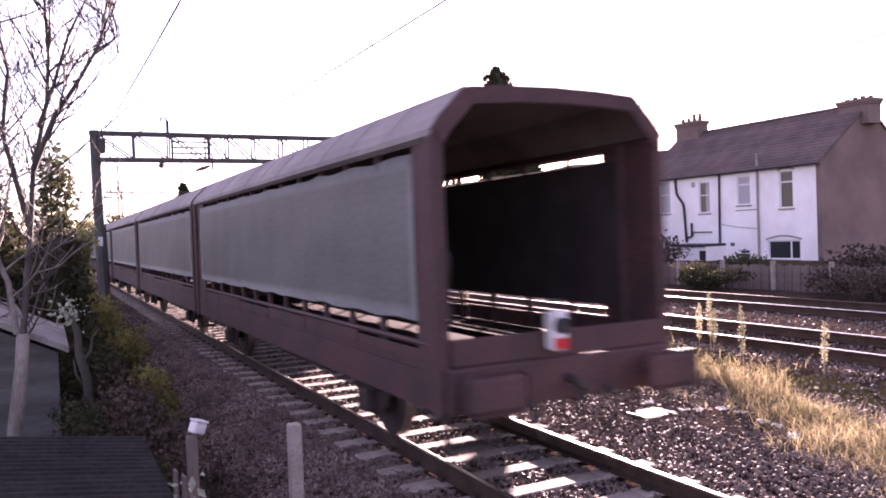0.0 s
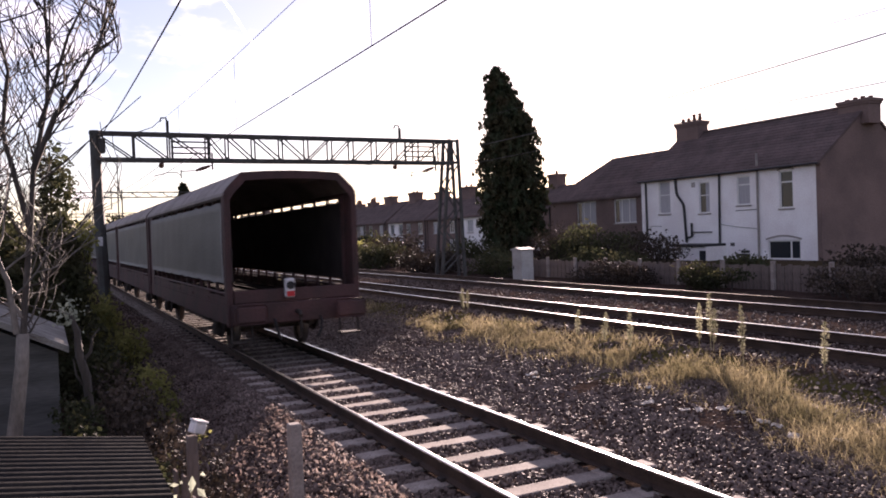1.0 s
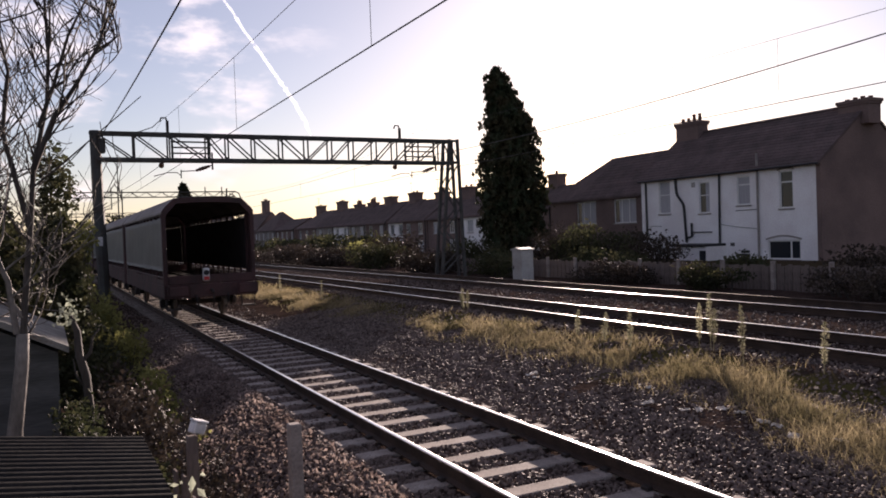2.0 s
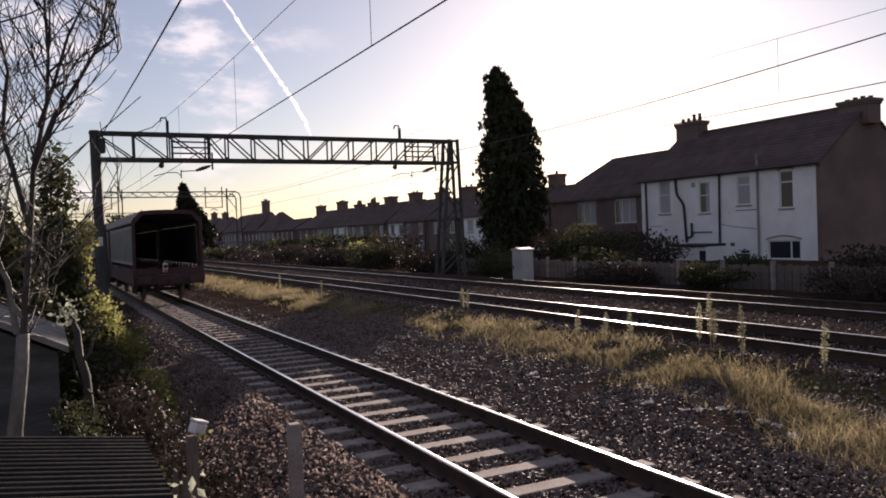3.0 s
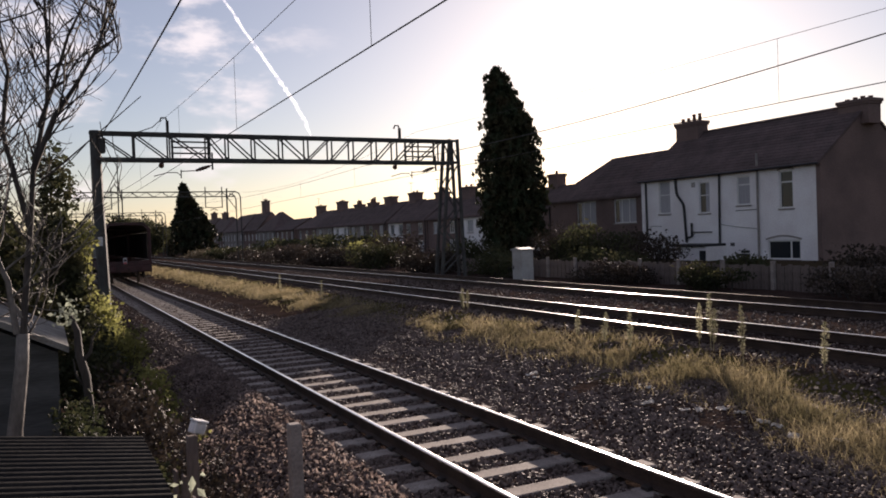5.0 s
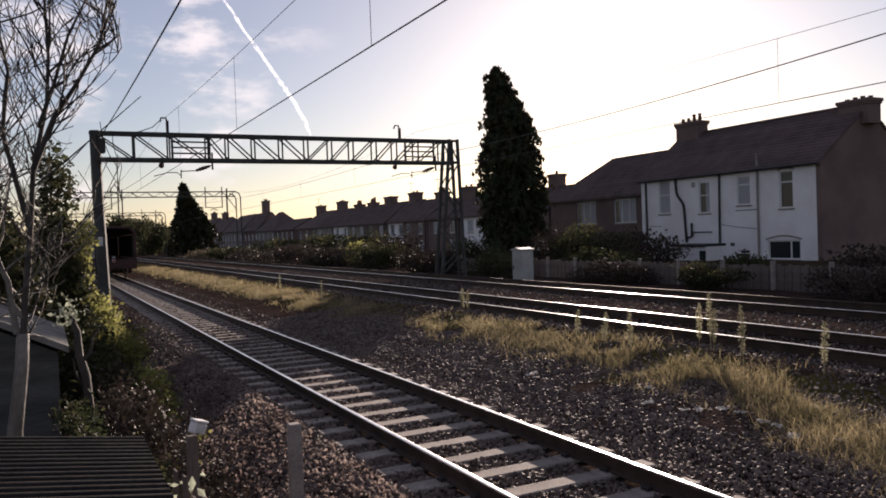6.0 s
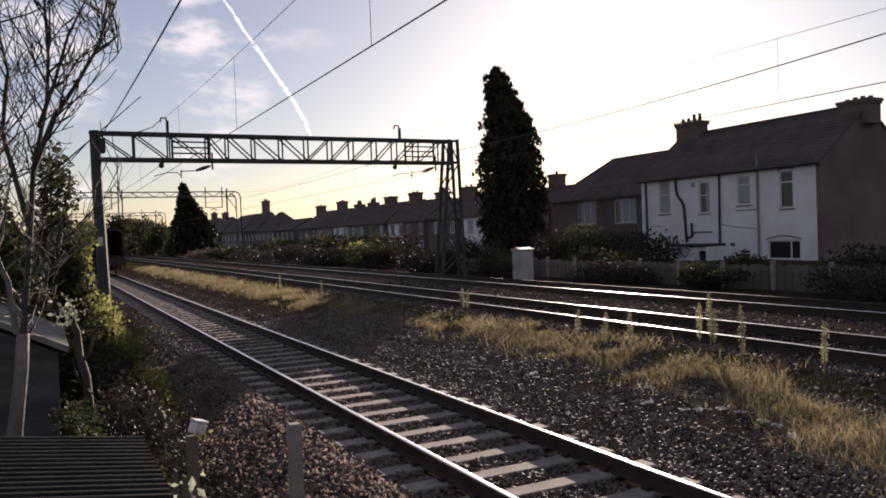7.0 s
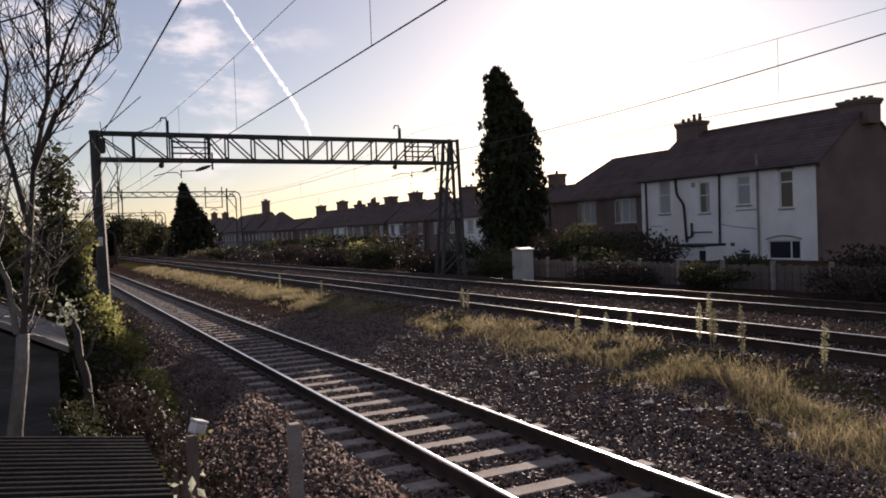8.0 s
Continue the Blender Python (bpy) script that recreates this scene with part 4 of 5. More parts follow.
def build_brick_house():
    h = thing("brick_house", "dark red brick house with a hipped tiled roof and white windows", "house")
    X, Y0, Y1, ZE, XR, ZR, XB = 36.6, 39.85, 52.3, 4.6, 40.0, 7.58, 43.6
    wins = [(42.1, 2.6, 2.35, 1.7, "casement"), (46.5, 2.62, 2.35, 1.7, "casement"), (43.5, 0.3, 1.6, 1.2, "casement")]
    bm = bmesh.new()
    wall_with_holes(bm, X, X + 0.28, Y0, Y1, GROUND_H - 0.3, ZE, [w_[:4] for w_ in wins])
    part("front_wall", bm, M_BRICK, h)
    for y, z, w, hh, kind in wins:
        build_window(h, X + 0.09, y, z, w, hh, kind, curtain=0.8)
    bm = bmesh.new()
    box(bm, X + 0.28, XB, Y1 - 0.28, Y1, GROUND_H - 0.3, ZE)
    box(bm, X + 0.28, XB, Y0, Y0 + 0.28, GROUND_H - 0.3, ZE)
    box(bm, XB - 0.28, XB, Y0 + 0.28, Y1 - 0.28, GROUND_H - 0.3, ZE)
    part("side_wall", bm, M_BRICK, h)
    bm = bmesh.new()
    gable_roof(bm, X, XR, XB, Y0, Y1 + 0.25, ZE, ZR, hip=4.0)
    roof = part("roof", bm, M_SLATE, h, "dark tiled hipped roof")
    tile_courses(roof, X, XR, Y0, Y1 - 4.0, ZE, ZR, 14)
    return h


build_brick_house()


def build_terrace():
    """The long far row: each house with its own roof, wall, windows and stacks (along, top, depth, pots, pot height)."""
    rng = random.Random(11)
    rows = ((53.4, 61.5, 4.2, 6.0, 0, 0, 0, ((56.8, 7.2, 1.3, 1, 0.6),)), (61.5, 69.4, 4.0, 5.95, 1, 0, 0, ()), (69.4, 77.0, 4.0, 6.05, 0, 0, 0, ((72.8, 7.2, 2.1, 2, 0.5),)),
            (77.0, 83.4, 4.0, 6.25, 0, 0, 0, ((79.0, 7.05, 1.9, 4, 1.3),)), (83.4, 88.3, 4.0, 6.38, 1, 0, 0, ((86.2, 7.45, 2.0, 2, 0.6),)), (88.3, 95.2, 4.0, 6.4, 0, 0, 0, ((93.8, 7.4, 2.2, 1, 0.2),)),
            (95.2, 101.6, 4.0, 6.4, 2, 0, 0, ((99.9, 6.95, 1.8, 5, 1.5),)), (101.6, 108.2, 4.0, 6.42, 1, 0, 0, ((105.2, 6.95, 1.8, 4, 1.5),)), (108.2, 116.4, 4.05, 6.45, 2, 0, 0, ((112.4, 7.75, 2.3, 3, 0.5),)),
            (116.4, 127.0, 4.1, 6.5, 0, 5.0, 0, ((122.6, 7.6, 2.4, 1, 0.5),)), (128.0, 140.0, 4.0, 5.75, 0, 0, 0, ()), (140.0, 153.5, 4.2, 7.45, 2, 5.5, 5.5, ()),
            (153.5, 166.0, 4.5, 7.8, 0, 0, 0, ((158.0, 10.3, 2.8, 3, 0.9),)), (166.0, 185.0, 4.6, 7.9, 2, 4.0, 0, ()), (185.0, 204.0, 4.8, 8.1, 0, 0, 4.0, ((198.0, 9.4, 3.5, 4, 0.8),)),
            (204.0, 226.0, 5.0, 8.4, 0, 0, 0, ((212.0, 10.0, 3.5, 4, 0.8),)), (226.0, 252.0, 5.0, 8.6, 2, 0, 0, ((240.0, 10.3, 4.0, 3, 0.8),)))
    walls = (M_BRICK, M_WHITE, M_PEBBLE)
    labels = ("distant dark brick terraced house with chimney stacks", "distant terraced house with a pale rendered wall", "distant terraced house with a grey pebbledash wall")
    for i, (y, y1, ze, zr, kind, hip, hip0, stacks) in enumerate(rows):
        w = y1 - y
        X, XR, XB = 37.5 + rng.uniform(-0.15, 0.15), 40.5, 43.5
        h = thing("terraced_house", labels[kind], "house", "far terrace")
        n = max(2, round(w / 3.4))
        wins = [(y + w * (k + 0.5) / n - 0.6, 2.35, 1.2, 1.25) for k in range(n)] + [(y + w * (k + 0.5) / n - 0.75, 0.5, 1.5, 1.2) for k in range(n - 1)]
        bm = bmesh.new()
        wall_with_holes(bm, X, X + 0.28, y, y1 - 0.01, GROUND_H - 0.3, ze, wins)
        part("front_wall", bm, walls[kind], h)
        for a, b, c, d in wins:
            build_window(h, X + 0.09, a, b, c, d, "casement", curtain=0.9 if rng.random() < 0.5 else 0.0)
        bm = bmesh.new()
        extrude(bm, [(X + 0.29, GROUND_H - 0.3), (XB, GROUND_H - 0.3), (XB, ze), (XR, ze if hip0 else zr - 0.05), (X + 0.29, ze)], "y", y + 0.01, y + 0.3)
        part("party_wall", bm, M_BRICK, h)
        bm = bmesh.new()
        gable_roof(bm, X, XR, XB, y, y1 - 0.01, ze, zr, 0.3, hip, hip0)
        roof = part("roof", bm, M_SLATE, h, "dark pitched roof")
        if not (hip or hip0):
            tile_courses(roof, X, XR, y, y1 - 0.01, ze, zr, 9)
        for yc, top, d, pots, tall in stacks:
            build_chimney(h, XR, yc, zr - 0.7, top, 1.0, d, pots, i, tall)
        bm = bmesh.new()
        tube(bm, [(X - 0.06, y + 0.3, ze), (X - 0.06, y + 0.3, 0.2)], 0.06, 6)
        part("drainpipe", bm, M_PIPE, h)
        if i in (3, 9, 4):   # television aerial on the stack
            yc = stacks[0][0]
            bm = bmesh.new()
            tube(bm, [(XR, yc + 1.2, zr), (XR, yc + 1.2, zr + 2.4)], 0.025, 5)
            for k in range(5):
                bar(bm, (XR - 0.25, yc + 0.8 + 0.2 * k, zr + 2.3), (XR + 0.25, yc + 0.8 + 0.2 * k, zr + 2.3), 0.015)
            bar(bm, (XR, yc + 0.7, zr + 2.3), (XR, yc + 1.7, zr + 2.3), 0.02)
            part("aerial", bm, M_UNDER, h)


build_terrace()

# ---- trees and bushes ----


def build_cypress():
    t = thing("cypress_tree", "tall narrow dark cypress with a ragged drooping outline", "tree", at=Matrix.Translation((29.78, 47.3, GROUND_H)))
    bm = bmesh.new()
    tube(bm, [(0, 0, -0.3), (0, 0, 5), (-0.35, 0, 10), (-1.2, 0, 13.0)], [0.35, 0.25, 0.12, 0.03], 8)
    part("trunk", bm, M_BARK, t)
    rng = np.random.default_rng(4)
    outline_z = [0.3, 1.5, 3, 5.4, 7.5, 8.8, 10.4, 11.9, 13.0, 13.6]
    outline_r = [1.9, 2.3, 2.45, 2.3, 2.1, 1.9, 1.42, 0.85, 0.42, 0.1]
    P, N = [], []
    for _ in range(2600):
        z = 13.3 * rng.uniform(0.01, 1) ** 0.85
        a = rng.uniform(0, 6.283)
        lobe = 1 + 0.16 * math.sin(a * 3 + z * 1.9) + 0.12 * math.sin(z * 5.3 + a * 2)
        r = np.interp(z, outline_z, outline_r) * lobe * rng.uniform(0.25, 1.05)
        cx, cy = r * math.cos(a), r * math.sin(a)
        lean = np.interp(z, [5.4, 8.8, 10.4, 11.9, 13.6], [0.0, -0.05, -0.22, -0.62, -1.15])
        for k in range(13):
            s = rng.uniform(0, 1)
            P.append((lean + cx * (0.75 + 0.3 * s) + rng.normal() * 0.07, cy * (0.75 + 0.3 * s) + rng.normal() * 0.07, z + 0.35 - 0.75 * s + rng.normal() * 0.06))
            N.append((math.cos(a), math.sin(a), 0.3))
    for _ in range(190):   # loose sprays that hang out of the outline
        z = rng.uniform(1.5, 13.2)
        a = rng.uniform(0, 6.283)
        r0 = np.interp(z, outline_z, outline_r)
        lean = np.interp(z, [5.4, 8.8, 10.4, 11.9, 13.6], [0.0, -0.05, -0.22, -0.62, -1.15])
        reach, drop = rng.uniform(0.15, 0.5), rng.uniform(0.3, 0.8)
        for k in range(26):
            f = rng.uniform(0, 1)
            r = r0 * 0.9 + reach * math.sin(f * 2.2)
            P.append((lean + r * math.cos(a) + rng.normal() * 0.05, r * math.sin(a) + rng.normal() * 0.05, z + 0.2 * f - drop * f * f + rng.normal() * 0.05))
            N.append((math.cos(a), math.sin(a), 0.3))
    part("crown", leaf_mesh("crown", M_CYPRESS, P, N, 0.16, rng, 2.4, 0.7), None, t, "dense dark drooping sprays")


build_cypress()


def build_bush(name, label, at, blobs, count, size, mat_, seed, category="bush", group="", long=1.5):
    """Stems and a cloud of small leaves."""
    rng = np.random.default_rng(seed)
    t = thing(name, label, category, group, at=Matrix.Translation(at))
    bm = bmesh.new()
    for b in blobs:
        for _ in range(3):
            tip = Vector(b[:3]) + Vector(rng.normal(size=3)) * 0.5 * min(b[3:6])
            tube(bm, [(b[0] * 0.4, b[1] * 0.7, -0.25), (b[0] * 0.7, b[1] * 0.9, tip.z * 0.5), tip], [0.03, 0.02, 0.006], 5)
    tagged(part("undergrowth", bm, M_BARK, t), kind="stuff")
    P, N = clump_points(blobs, count, rng)
    P[:, 2] = np.maximum(P[:, 2], rng.uniform(-0.1, 0.15, len(P)))
    tagged(part("leaves", leaf_mesh("leaves", mat_, P, N, size, rng, long), None, t), kind="stuff")
    return t


def blobs_row(rng, x0, x1, y0, y1, z, r, n):
    return [(rng.uniform(x0, x1), rng.uniform(y0, y1), rng.uniform(0.2, 0.75) * z, r * rng.uniform(0.7, 1.3), r * rng.uniform(0.8, 1.6), z * rng.uniform(0.3, 0.5)) for _ in range(n)]


def grow(p, d, length, radius, depth, rng, out, bend=0.25, up=0.12, limit=99.0):
    """Recursive limbs: a list of (points, radii)."""
    pts, rad = [p.copy()], [radius]
    n = 5 if depth > 1 else 4
    for i in range(n):
        d = (d + Vector((rng.gauss(0, bend), rng.gauss(0, bend), rng.gauss(0, bend) + up)) * 0.5).normalized()
        if p.x + d.x * length / n > limit:
            d = Vector((-0.2, d.y, abs(d.z) + 0.4)).normalized()
        p = p + d * length / n
        pts.append(p.copy())
        rad.append(radius * (1 - 0.62 * (i + 1) / n))
    out.append((pts, rad))
    if depth <= 0:
        return
    for k in range(rng.choice((3, 4)) if depth > 1 else rng.choice((3, 4, 5))):
        i = rng.randint(1, n)
        side = Vector((rng.gauss(0, 1), rng.gauss(0, 1), rng.gauss(0.25, 0.6))).normalized()
        nd = (d * 0.75 + side * 0.75).normalized()
        grow(pts[i], nd, length * rng.uniform(0.5, 0.78), max(rad[i] * 0.7, 0.004), depth - 1, rng, out, bend, up, limit)


def bare_tree(name, label, base, limbs, seed, mat_, depth=3, category="tree"):
    t = thing(name, label, category, at=Matrix.Translation(base))
    rng = random.Random(seed)
    for nm, start, way, length, radius, dep in limbs:
        out = []
        grow(Vector(start), Vector(way).normalized(), length, radius, dep, rng, out)
        bm = bmesh.new()
        for pts, rad in out:
            tube(bm, pts, rad, 6 if rad[0] > 0.02 else 4)
        part(nm, bm, mat_, t, smooth=True)
    return t


def build_near_tree():
    base = Vector((-0.36, 8.3, -0.8))
    t = thing("bare_tree", "slender leafless tree with pale bark and fine twigs", "tree", at=Matrix.Translation(base))
    bm = bmesh.new()
    tube(bm, [(-0.03, 0, -0.1), (0.02, 0, 0.9), (0.05, 0, 1.4), (0.13, 0, 2.0), (0.15, 0, 2.3)], [0.09, 0.078, 0.07, 0.062, 0.058], 10)
    part("trunk", bm, M_PALE, t, "pale mottled trunk", True)
    rng = random.Random(21)
    limbs = [([(0.15, 0, 2.25), (0.19, 0, 2.67), (0.24, 0.05, 3.15), (0.3, 0.05, 3.84), (0.44, 0.1, 4.48), (0.47, 0.1, 4.91), (0.46, 0.1, 5.44), (0.5, 0.1, 6.0)], 0.034),
             ([(0.3, 0.05, 3.84), (0.49, 0, 4.32), (0.7, -0.05, 4.65), (0.92, -0.05, 5.05), (1.01, -0.05, 5.5), (1.03, 0, 6.0)], 0.029),
             ([(0.36, 0.05, 4.24), (0.5, 0.1, 4.64), (0.65, 0.1, 5.14), (0.81, 0.1, 5.48), (0.9, 0.1, 5.9)], 0.022),
             ([(0.1, 0, 2.3), (0.05, 0, 2.79), (-0.01, 0, 2.95), (-0.15, 0.05, 3.5), (-0.2, 0.1, 4.2)], 0.034),
             ([(0.16, 0, 2.45), (0.09, 0, 2.57), (-0.02, 0, 2.6), (-0.3, 0, 2.62)], 0.026),
             ([(0.3, 0.05, 3.68), (0.55, 0, 3.89), (0.85, 0, 4.17), (1.28, 0, 4.57)], 0.013),
             ([(0.24, 0.1, 3.3), (0.05, 0.25, 4.2), (0.12, 0.3, 4.8), (0.02, 0.3, 5.4), (0.1, 0.3, 6.0)], 0.027)]
    for pts, r in limbs:
        n = len(pts)
        out = [([Vector(p) for p in pts], [r * (1 - 0.7 * i / (n - 1)) for i in range(n)])]
        for i in range(1, n):
            for _ in range(3 if i > 2 else 2):
                d = (Vector(pts[i]) - Vector(pts[i - 1])).normalized()
                side = Vector((rng.gauss(0, 1), rng.gauss(0, 0.9), rng.gauss(0.2, 0.5)))
                f = rng.random()
                start = Vector(pts[i - 1]).lerp(Vector(pts[i]), f)
                if r > 0.02:
                    grow(start, (d * 0.6 + side.normalized() * 0.8).normalized(), rng.uniform(0.4, 0.95), r * 0.42, 2 if r > 0.026 else 1, rng, out, 0.3, 0.3, 1.1)
        bm = bmesh.new()
        for p_, rad in out:
            tube(bm, p_, [max(v, 0.0045) for v in rad], 6 if rad[0] > 0.015 else 3, cap=False)
        part("limb", bm, M_PALE if pts[-1][2] < 4.5 and r > 0.02 else M_BARK, t, smooth=True)


build_near_tree()


def build_stump():
    """A dead leaning stem beside the outhouse with a tuft of pale leaves at its head."""
    t = thing("dead_stem", "leaning dead dark stem with a tuft of withered leaves", "tree stump", at=Matrix.Translation((0.36, 9.6, -0.75)))
    bm = bmesh.new()
    tube(bm, [(-0.1, 0.1, -0.1), (-0.02, 0.1, 0.7), (0.03, 0.05, 1.2), (0.0, 0, 1.6), (-0.06, 0, 1.83), (-0.07, 0, 2.1), (-0.13, 0, 2.28)], [0.04, 0.042, 0.046, 0.05, 0.045, 0.036, 0.02], 8)
    tube(bm, [(-0.04, 0, 1.75), (0.06, 0.02, 1.86), (0.08, 0.02, 2.02), (0.16, 0.0, 2.12)], [0.026, 0.02, 0.014, 0.006], 6)
    tube(bm, [(0.02, 0.03, 1.4), (-0.1, 0.0, 1.62), (-0.12, 0.0, 1.8)], [0.02, 0.014, 0.006], 6)
    part("stem", bm, M_BARK, t, smooth=True)
    rng = np.random.default_rng(8)
    P = np.array((-0.15, 0.0, 2.32)) + rng.normal(size=(70, 3)) * (0.09, 0.08, 0.09)
    tagged(part("leaves", leaf_mesh("leaves", M_BROAD, P, np.tile((0, -1, 0.6), (70, 1)), 0.035, rng, 1.7), None, t), kind="stuff")


build_stump()


def build_vegetation():
    rng = random.Random(14)
    # bare garden trees, their branches reaching towards the line
    bare_tree("bare_tree", "leafless garden tree with dark twigs", (-1.55, 9.5, -0.85),
              [("trunk", (0, 0, 0), (0.02, 0, 1), 3.4, 0.12, 0), ("limb", (0.03, 0, 3.2), (0.25, 0.1, 1), 2.3, 0.045, 3), ("limb", (0.03, 0, 2.8), (0.55, 0.1, 1), 1.9, 0.04, 3), ("limb", (0, 0, 3.1), (-0.3, 0, 1), 2.6, 0.045, 3)], 5, M_BARK)
    bare_tree("bare_tree", "leafless tree with dark twigs among ivy", (-1.5, 17, -0.85),
              [("trunk", (0, 0, 0), (0, 0, 1), 4.0, 0.13, 0), ("limb", (0, 0, 3.4), (0.3, 0.1, 1), 2.6, 0.05, 3), ("limb", (0, 0, 3.0), (-0.3, 0.1, 1), 2.4, 0.05, 3), ("limb", (0, 0, 2.2), (0.5, 0.1, 0.8), 1.8, 0.04, 3)], 6, M_BARK)
    # ivy-covered trees along the boundary
    for x, y, h, r, n, seed in ((0.15, 19.5, 5.0, 0.55, 5200, 31), (-1.1, 21, 4.3, 0.9, 5000, 32), (-2.6, 24, 4.8, 1.2, 4200, 33), (0.85, 22.5, 3.3, 0.5, 3600, 34), (-0.55, 14.5, 3.1, 0.6, 4200, 35), (-1.7, 15.5, 4.2, 0.9, 4200, 36), (0.45, 17.0, 3.3, 0.42, 3600, 37)):
        blobs = [(rng.uniform(-0.4, 0.4) * r, rng.uniform(-0.4, 0.4) * r, 0.4 + h * k / 9, r * (1.05 - 0.55 * k / 9) * rng.uniform(0.8, 1.15), r * rng.uniform(0.7, 1.1), h * 0.12) for k in range(9)]
        build_bush("ivy_tree", "dark ivy-clad tree trunk with hanging leaves", (x, y, -0.75), blobs, n, 0.075, M_LEAF if seed != 34 else M_GOLD, seed, "tree", "boundary trees")
    # hedge and brambles down to the line
    for x, y, h, r, n, mat_, label, seed, size in (
            (1.0, 20.0, 2.0, 0.5, 4600, M_GOLD, "sunlit yellow-green bramble bush", 41, 0.07),
            (1.18, 15.6, 1.5, 0.42, 4600, M_GOLD, "sunlit yellow-green bramble bush", 42, 0.06),
            (1.38, 12.8, 1.0, 0.3, 3000, M_GOLD, "low yellow-green bramble beside the ballast", 43, 0.045),
            (0.6, 14.2, 1.75, 0.55, 4600, M_LEAF, "dark bramble thicket beside the fence", 44, 0.06),
            (0.95, 11.0, 1.3, 0.42, 3000, M_DRY, "brown withered bramble thicket", 45, 0.045),
            (1.1, 9.0, 1.0, 0.36, 2600, M_DRY, "brown withered bramble thicket", 46, 0.04),
            (0.72, 8.1, 1.0, 0.34, 2600, M_LEAF, "dark low bramble thicket", 47, 0.04),
            (0.3, 9.1, 1.9, 0.22, 2600, M_LEAF, "dark ivy clump around a dead stem", 55, 0.04),
            (1.35, 7.6, 0.6, 0.28, 1500, M_DRY, "brown withered weeds beside the ballast", 48, 0.035),
            (-0.9, 9.4, 0.9, 0.7, 2400, M_LEAF, "dark leafy shrub behind the shed", 49, 0.05),
            (0.0, 26.5, 2.4, 0.7, 3000, M_LEAF, "dark leafy hedge on the boundary", 50, 0.08),
            (-0.4, 34, 2.6, 1.1, 3000, M_LEAF, "dark leafy hedge on the boundary", 51, 0.11),
            (-1.0, 46, 3.4, 1.6, 3000, M_LEAF, "dark leafy hedge on the boundary", 52, 0.15),
            (-2.2, 62, 4.4, 2.2, 3000, M_LEAF, "dark distant boundary trees", 53, 0.2)):
        blobs = [(rng.uniform(-0.5, 0.5) * r, rng.uniform(-1.6, 1.6) * r * 2, h * rng.uniform(0.25, 0.75), r * rng.uniform(0.5, 0.95), r * rng.uniform(0.7, 1.3), h * rng.uniform(0.18, 0.34)) for _ in range(9)]
        build_bush("bramble" if y < 25 else "hedge", label, (x, y, ground_z(x, y)), blobs, int(n * 0.8), size, mat_, seed, "bush", "boundary thicket")
    # far side: mounds of scrub, hedges and garden bushes
    for x, y, h, r, n, mat_, label, seed, size in (
            (20.5, 50, 1.9, 1.6, 3000, M_LEAF, "dark scrub beyond the tracks", 61, 0.12), (19.6, 60, 1.6, 1.8, 3000, M_DRY, "brown scrub mound beyond the tracks", 62, 0.13),
            (20.5, 70, 2.0, 2.0, 2800, M_DRY, "brown scrub mound beyond the tracks", 63, 0.15), (20.3, 82, 1.5, 2.2, 2800, M_DRY, "brown scrub mound beyond the tracks", 64, 0.14),
            (20.5, 95, 1.9, 2.6, 2600, M_LEAF, "dark scrub mound beyond the tracks", 65, 0.2), (20.5, 112, 1.5, 3.0, 2600, M_SCRUB, "dull withered grass mound beyond the tracks", 66, 0.18),
            (22.5, 42, 2.2, 1.3, 2600, M_LEAF, "dark garden bush behind the fence", 67, 0.1), (25.0, 36.3, 2.9, 0.8, 3400, M_DRY, "dry brown bush with feathery tips", 68, 0.07),
            (25.5, 32.5, 2.5, 1.1, 3800, M_LEAF, "dark garden hedge behind the fence", 69, 0.1), (27.0, 31.5, 2.3, 1.1, 3600, M_DRY, "dark brown bush in a garden", 70, 0.1),
            (31.5, 37.4, 1.8, 0.55, 3000, M_LEAF, "dark shrub against the white wall", 71, 0.1), (24, 56, 2.6, 1.8, 2600, M_DRY, "brown leafy bush in a garden", 72, 0.14),
            (27, 68, 2.8, 2.0, 2400, M_LEAF, "dark leafy bush in a garden", 73, 0.17), (28, 84, 2.8, 2.4, 2400, M_LEAF, "dark leafy bush in a garden", 74, 0.2), (29, 104, 3.0, 3.0, 2400, M_LEAF, "dark leafy bush in a garden", 75, 0.24),
            (19.7, 13.5, 1.0, 0.7, 2600, M_DRY, "low brown scrub along the fence", 91, 0.06), (19.9, 19, 0.9, 0.6, 2400, M_LEAF, "low dark scrub along the fence", 92, 0.07), (19.8, 24.5, 1.1, 0.8, 2600, M_DRY, "low brown scrub along the fence", 93, 0.07),
            (19.9, 33, 1.5, 1.0, 2800, M_LEAF, "low dark scrub along the fence", 94, 0.09), (19.5, 40, 1.6, 1.2, 2800, M_DRY, "low brown scrub along the fence", 95, 0.1), (22.6, 21, 1.2, 0.7, 2200, M_LEAF, "dark leafy bush behind the fence", 96, 0.08), (22.8, 14.5, 1.7, 0.9, 2600, M_DRY, "brown leafy bush behind the fence", 97, 0.08), (22.4, 27.8, 1.7, 0.9, 2800, M_LEAF, "dark leafy bush behind the fence", 98, 0.09),
            (23.5, 60, 2.0, 1.2, 2400, M_GOLD, "yellow-green leafy bush in a garden", 76, 0.13)):
        blobs = [(rng.uniform(-0.8, 0.8) * r, rng.uniform(-1.2, 1.2) * r * 1.6, h * rng.uniform(0.15, 0.62), r * rng.uniform(0.5, 0.9), r * rng.uniform(0.8, 1.4), h * rng.uniform(0.22, 0.4)) for _ in range(9)]
